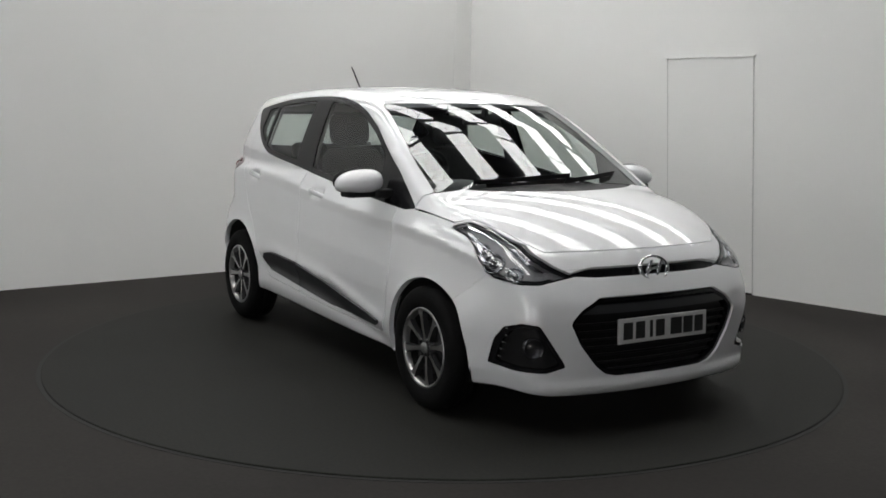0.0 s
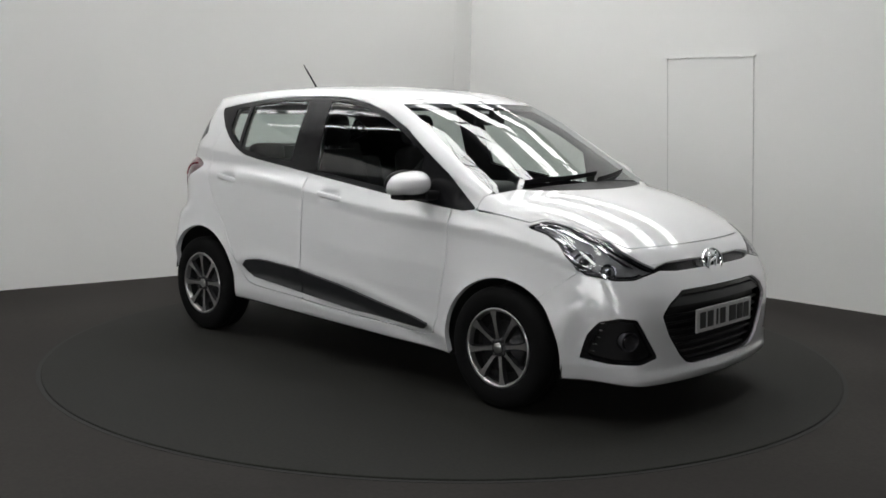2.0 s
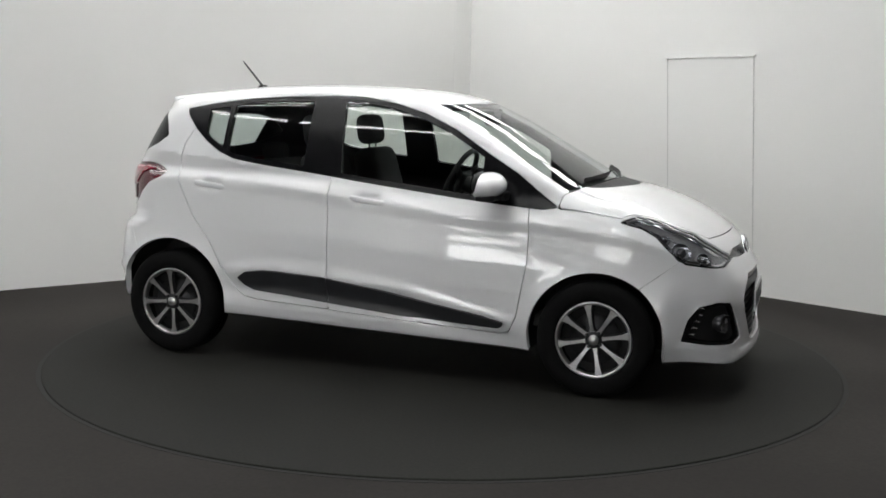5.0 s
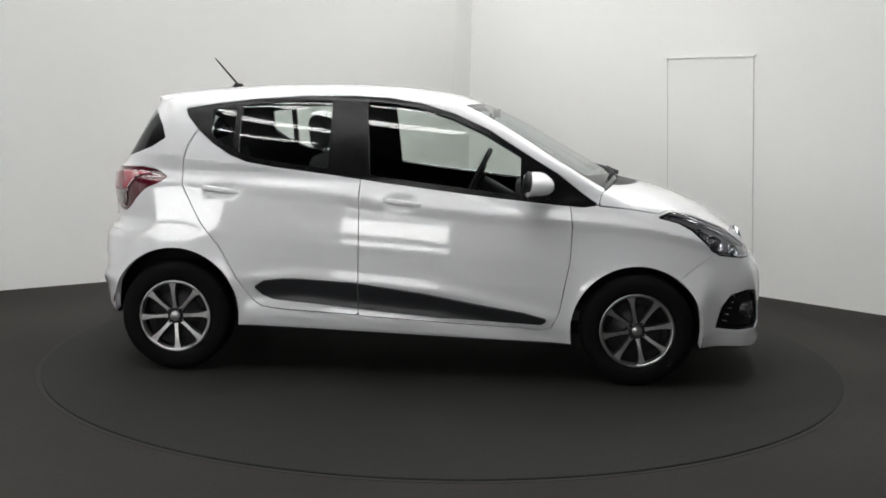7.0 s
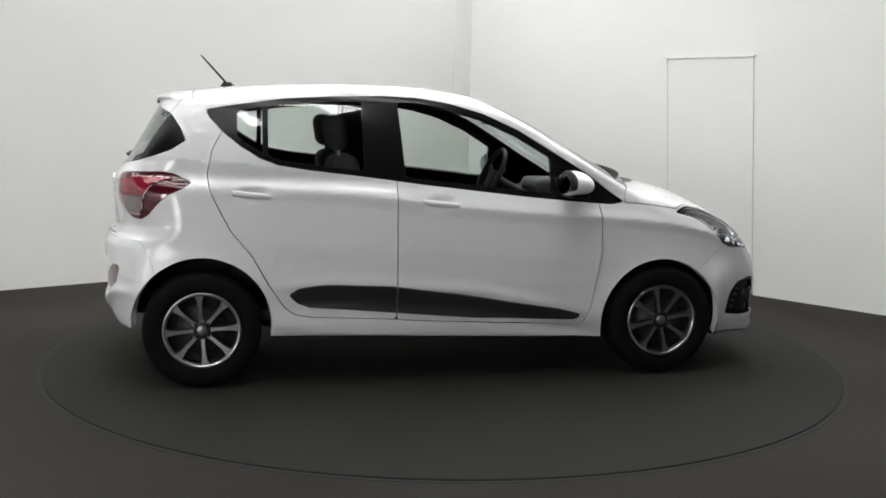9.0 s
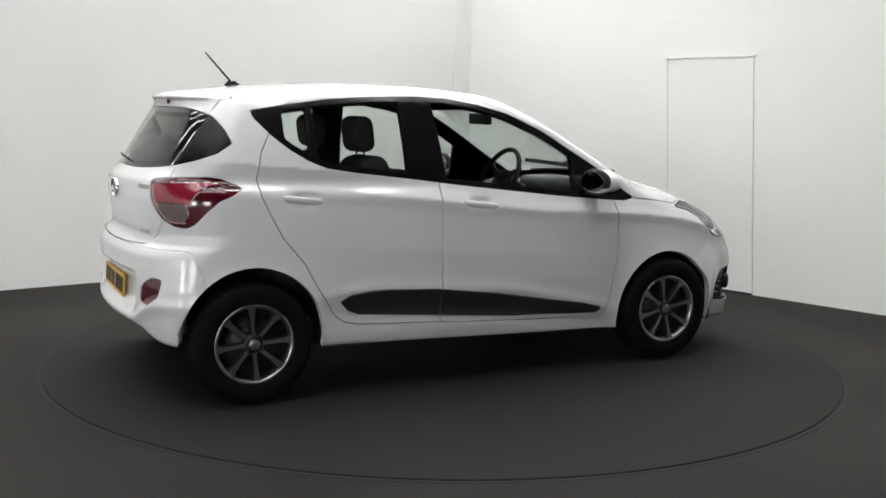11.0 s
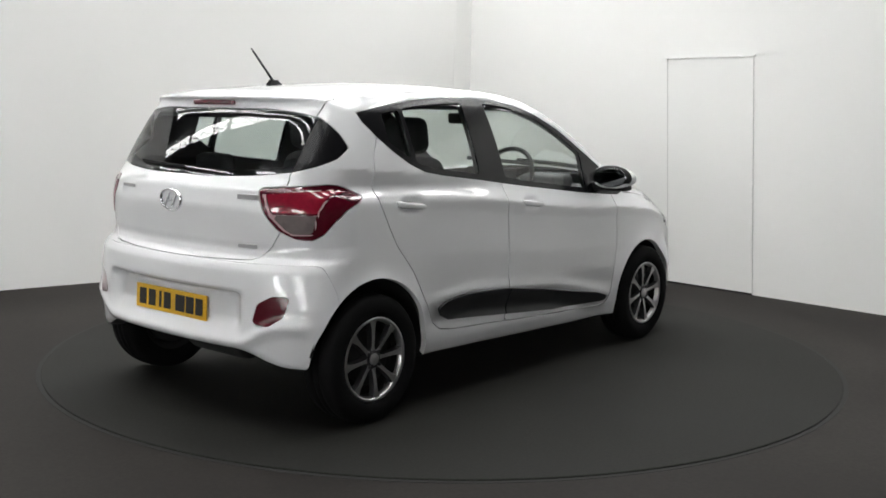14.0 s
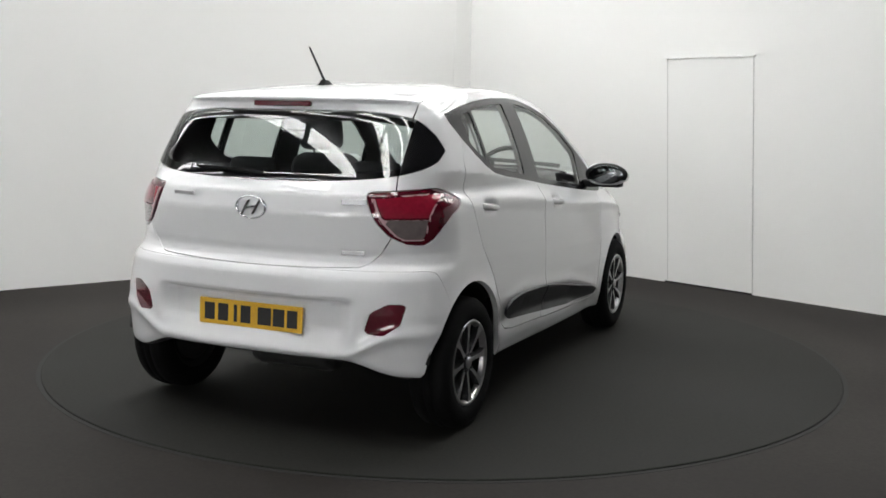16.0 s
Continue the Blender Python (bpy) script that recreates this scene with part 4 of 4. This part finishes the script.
def rear_lettering():
    for y0, y1, z, h in ((0.31, 0.43, 1.005, 0.016), (-0.52, -0.41, 1.003, 0.022), (-0.51, -0.41, 0.795, 0.018)):
        p, n = surface_point(-1.5, (y0 + y1) / 2, z, 0)
        yaw = math.degrees(math.atan2(n.y, n.x))
        m = Matrix.Translation(p + n * 0.001) @ pose(0, 0, 0, 0, 0, yaw)
        w = y1 - y0
        boxed("badge_bar", (0, -w / 2, -h / 2), (0.005, w / 2, h / 2), M_BADGE, car, "small grey badge", 0.002, 1, m)


def high_lamp():
    boxed("brake_light", (-1.431, -0.145, 1.384), (-1.395, 0.145, 1.408), M_RED, car, "red high-level brake light under the roof edge", 0.006, 3)


def interior():
    """What shows through the panes: floor, dash, wheel, seats and mirror."""
    boxed("cabin_floor", (-1.45, -0.66, 0.30), (1.05, 0.66, 0.36), M_TRIM, car, "dark cabin floor", 0.01)
    bm = box(bmesh.new(), (0.62, -0.68, 0.50), (1.16, 0.68, 0.985), 0.06, 4)
    for v in bm.verts:
        if v.co.x < 0.8:
            v.co.z -= 0.10 * (0.8 - v.co.x) / 0.18
        else:
            # rounded ends that stay under the bonnet
            v.co.x -= 0.24 * (v.co.y / 0.68) ** 2
        if v.co.z > 0.8:
            v.co.z -= 0.045 * (v.co.y / 0.68) ** 2
    part("dashboard", bm, M_TRIM, car, "dark dashboard", True)
    bm = box(bmesh.new(), (0.56, -0.53, 0.93), (0.80, -0.20, 1.015), 0.035, 3)
    part("instrument_hood", bm, M_TRIM, car, "", True)
    bm = lathe([(0.176 + 0.014 * math.cos(a), 0.014 * math.sin(a)) for a in [math.tau * k / 10 for k in range(11)]], 40, "z")
    m = pose(0.340, -0.36, 1.005, 0, -64, 0)
    bmesh.ops.transform(bm, matrix=m, verts=bm.verts)
    ring = part("steering_wheel", bm, M_PLASTIC, car, "black steering wheel", True)
    bm = box(bmesh.new(), (-0.06, -0.07, -0.04), (0.06, 0.07, 0.0), 0.02, 3)
    for a in (0, 115, 245):
        box(bm, (0.03, -0.018, -0.022), (0.178, 0.018, -0.006), 0.004, 1, pose(0, 0, 0, 0, 0, a + 180))
    bmesh.ops.transform(bm, matrix=m, verts=bm.verts)
    part("steering_spokes", bm, M_PLASTIC, ring, "", True)
    bm = lathe([(0.035, 0.0), (0.045, 0.30)], 16, "z")
    bmesh.ops.transform(bm, matrix=m @ pose(0, 0, -0.32), verts=bm.verts)
    part("steering_column", bm, M_PLASTIC, ring, "", True)
    for y in (-0.36, 0.36):
        seat = boxed("seat_cushion", (-0.42, y - 0.25, 0.42), (0.12, y + 0.25, 0.62), M_FABRIC, car, "black fabric front seat", 0.06, 4, None, True)
        bm = box(bmesh.new(), (-0.08, -0.24, 0.0), (0.08, 0.24, 0.60), 0.06, 4, None)
        for v in bm.verts:
            v.co.y *= 1.0 - 0.30 * max(0, v.co.z - 0.3) / 0.3
        bmesh.ops.transform(bm, matrix=pose(-0.34, y, 0.55, 0, -14, 0), verts=bm.verts)
        part("seat_back", bm, M_FABRIC, seat, "", True)
        bm = box(bmesh.new(), (-0.055, -0.125, 0.0), (0.055, 0.125, 0.185), 0.05, 4, pose(-0.492, y, 1.155, 0, -8, 0))
        part("headrest", bm, M_FABRIC, seat, "black headrest", True)
        for dy in (-0.05, 0.05):
            bm = lathe([(0.006, 0.0), (0.006, 0.10)], 8, "z")
            bmesh.ops.transform(bm, matrix=pose(-0.482, y + dy, 1.09, 0, -8, 0), verts=bm.verts)
            part("headrest_post", bm, M_DARKCHROME, seat)
    bench = boxed("rear_seat", (-1.05, -0.60, 0.45), (-0.58, 0.60, 0.66), M_FABRIC, car, "black fabric rear bench", 0.05, 3, None, True)
    bm = box(bmesh.new(), (-0.07, -0.60, 0.0), (0.07, 0.60, 0.46), 0.05, 3, pose(-1.02, 0, 0.60, 0, -16, 0))
    part("bench_back", bm, M_FABRIC, bench, "", True)
    for y in (-0.33, 0.33):
        bm = box(bmesh.new(), (-0.045, -0.12, 0.0), (0.045, 0.12, 0.11), 0.035, 3, pose(-1.15, y, 1.035, 0, -12, 0))
        part("rear_headrest", bm, M_FABRIC, bench, "low black headrest", True)
    boxed("parcel_shelf", (-1.52, -0.55, 0.985), (-1.18, 0.55, 1.005), M_TRIM, car, "dark parcel shelf", 0.006)
    boxed("inside_mirror", (0.40, -0.125, 1.295), (0.425, 0.125, 1.360), M_PLASTIC, car, "black rear-view mirror", 0.012, 3, None, True)
    boxed("mirror_stem", (0.42, -0.012, 1.34), (0.46, 0.012, 1.385), M_PLASTIC, car, "", 0.004)


def running_gear():
    for x in (-1.1925, 1.1925):
        bm = lathe([(0.03, -0.64), (0.035, -0.6), (0.035, 0.6), (0.03, 0.64)], 14)
        bmesh.ops.transform(bm, matrix=pose(x, 0, 0.288), verts=bm.verts)
        part("axle", bm, M_UNDER, car, "dark axle")
    bm = lathe([(0.001, -0.20), (0.075, -0.20), (0.085, -0.17), (0.085, 0.17), (0.075, 0.20), (0.001, 0.20)], 20)
    bmesh.ops.transform(bm, matrix=pose(-1.45, -0.10, 0.33), verts=bm.verts)
    part("exhaust_silencer", bm, M_UNDER, car, "dark exhaust silencer", True)


car_skin()
for wx, (ax, az, ar) in ((1.1925, ARCH[0]), (-1.1925, ARCH[1])):
    for ws in (-1, 1):
        wheel(wx, ws)
        arch_liner(ax, az, ar, ws)
for ws in (-1, 1):
    door_mirror(ws)
    door_handle(-0.01, 0.895, ws)
    door_handle(-0.945, 0.938, ws)
number_plate(1.902, 0.446, 1, M_PLATE_W, -2, "white front number plate with plain dark bars")
number_plate(-1.676, 0.505, -1, M_PLATE_Y, -3, "yellow rear number plate with plain dark bars")
boxed("plate_holder", (-1.674, -0.20, 0.434), (-1.660, 0.20, 0.4465), M_PLASTIC, car, "black bar below the rear plate", 0.002)
badge(1.822, 0.697, 1, 0.088, -18)
badge(-1.660, 0.964, -1, 0.078, 4)
antenna()
wiper(-0.46, 0.10)
wiper(0.02, 0.45)
wiper(-0.02, 0.34, True)
rear_lettering()
high_lamp()
interior()
running_gear()
for ob in (o for o in car.children if o.name.split(".")[0] in ("windscreen", "rear_window", "door_window", "quarter_window")):
    ob.visible_shadow = False


def motions():
    """The turntable turns the car evenly, about 7.77 degrees a second."""
    rows, plate = [], []
    for i in range(33):
        t = i * 0.5
        a = -58.47 + 7.763 * t
        rows.append((t, pose(0, 0, 0, 0, 0, a) @ pose(-0.157, 0.0715, 0)))
        plate.append((t, pose(0, 0, 0, 0, 0, a)))
    walk(car, rows)
    walk(disc, plate)


motions()
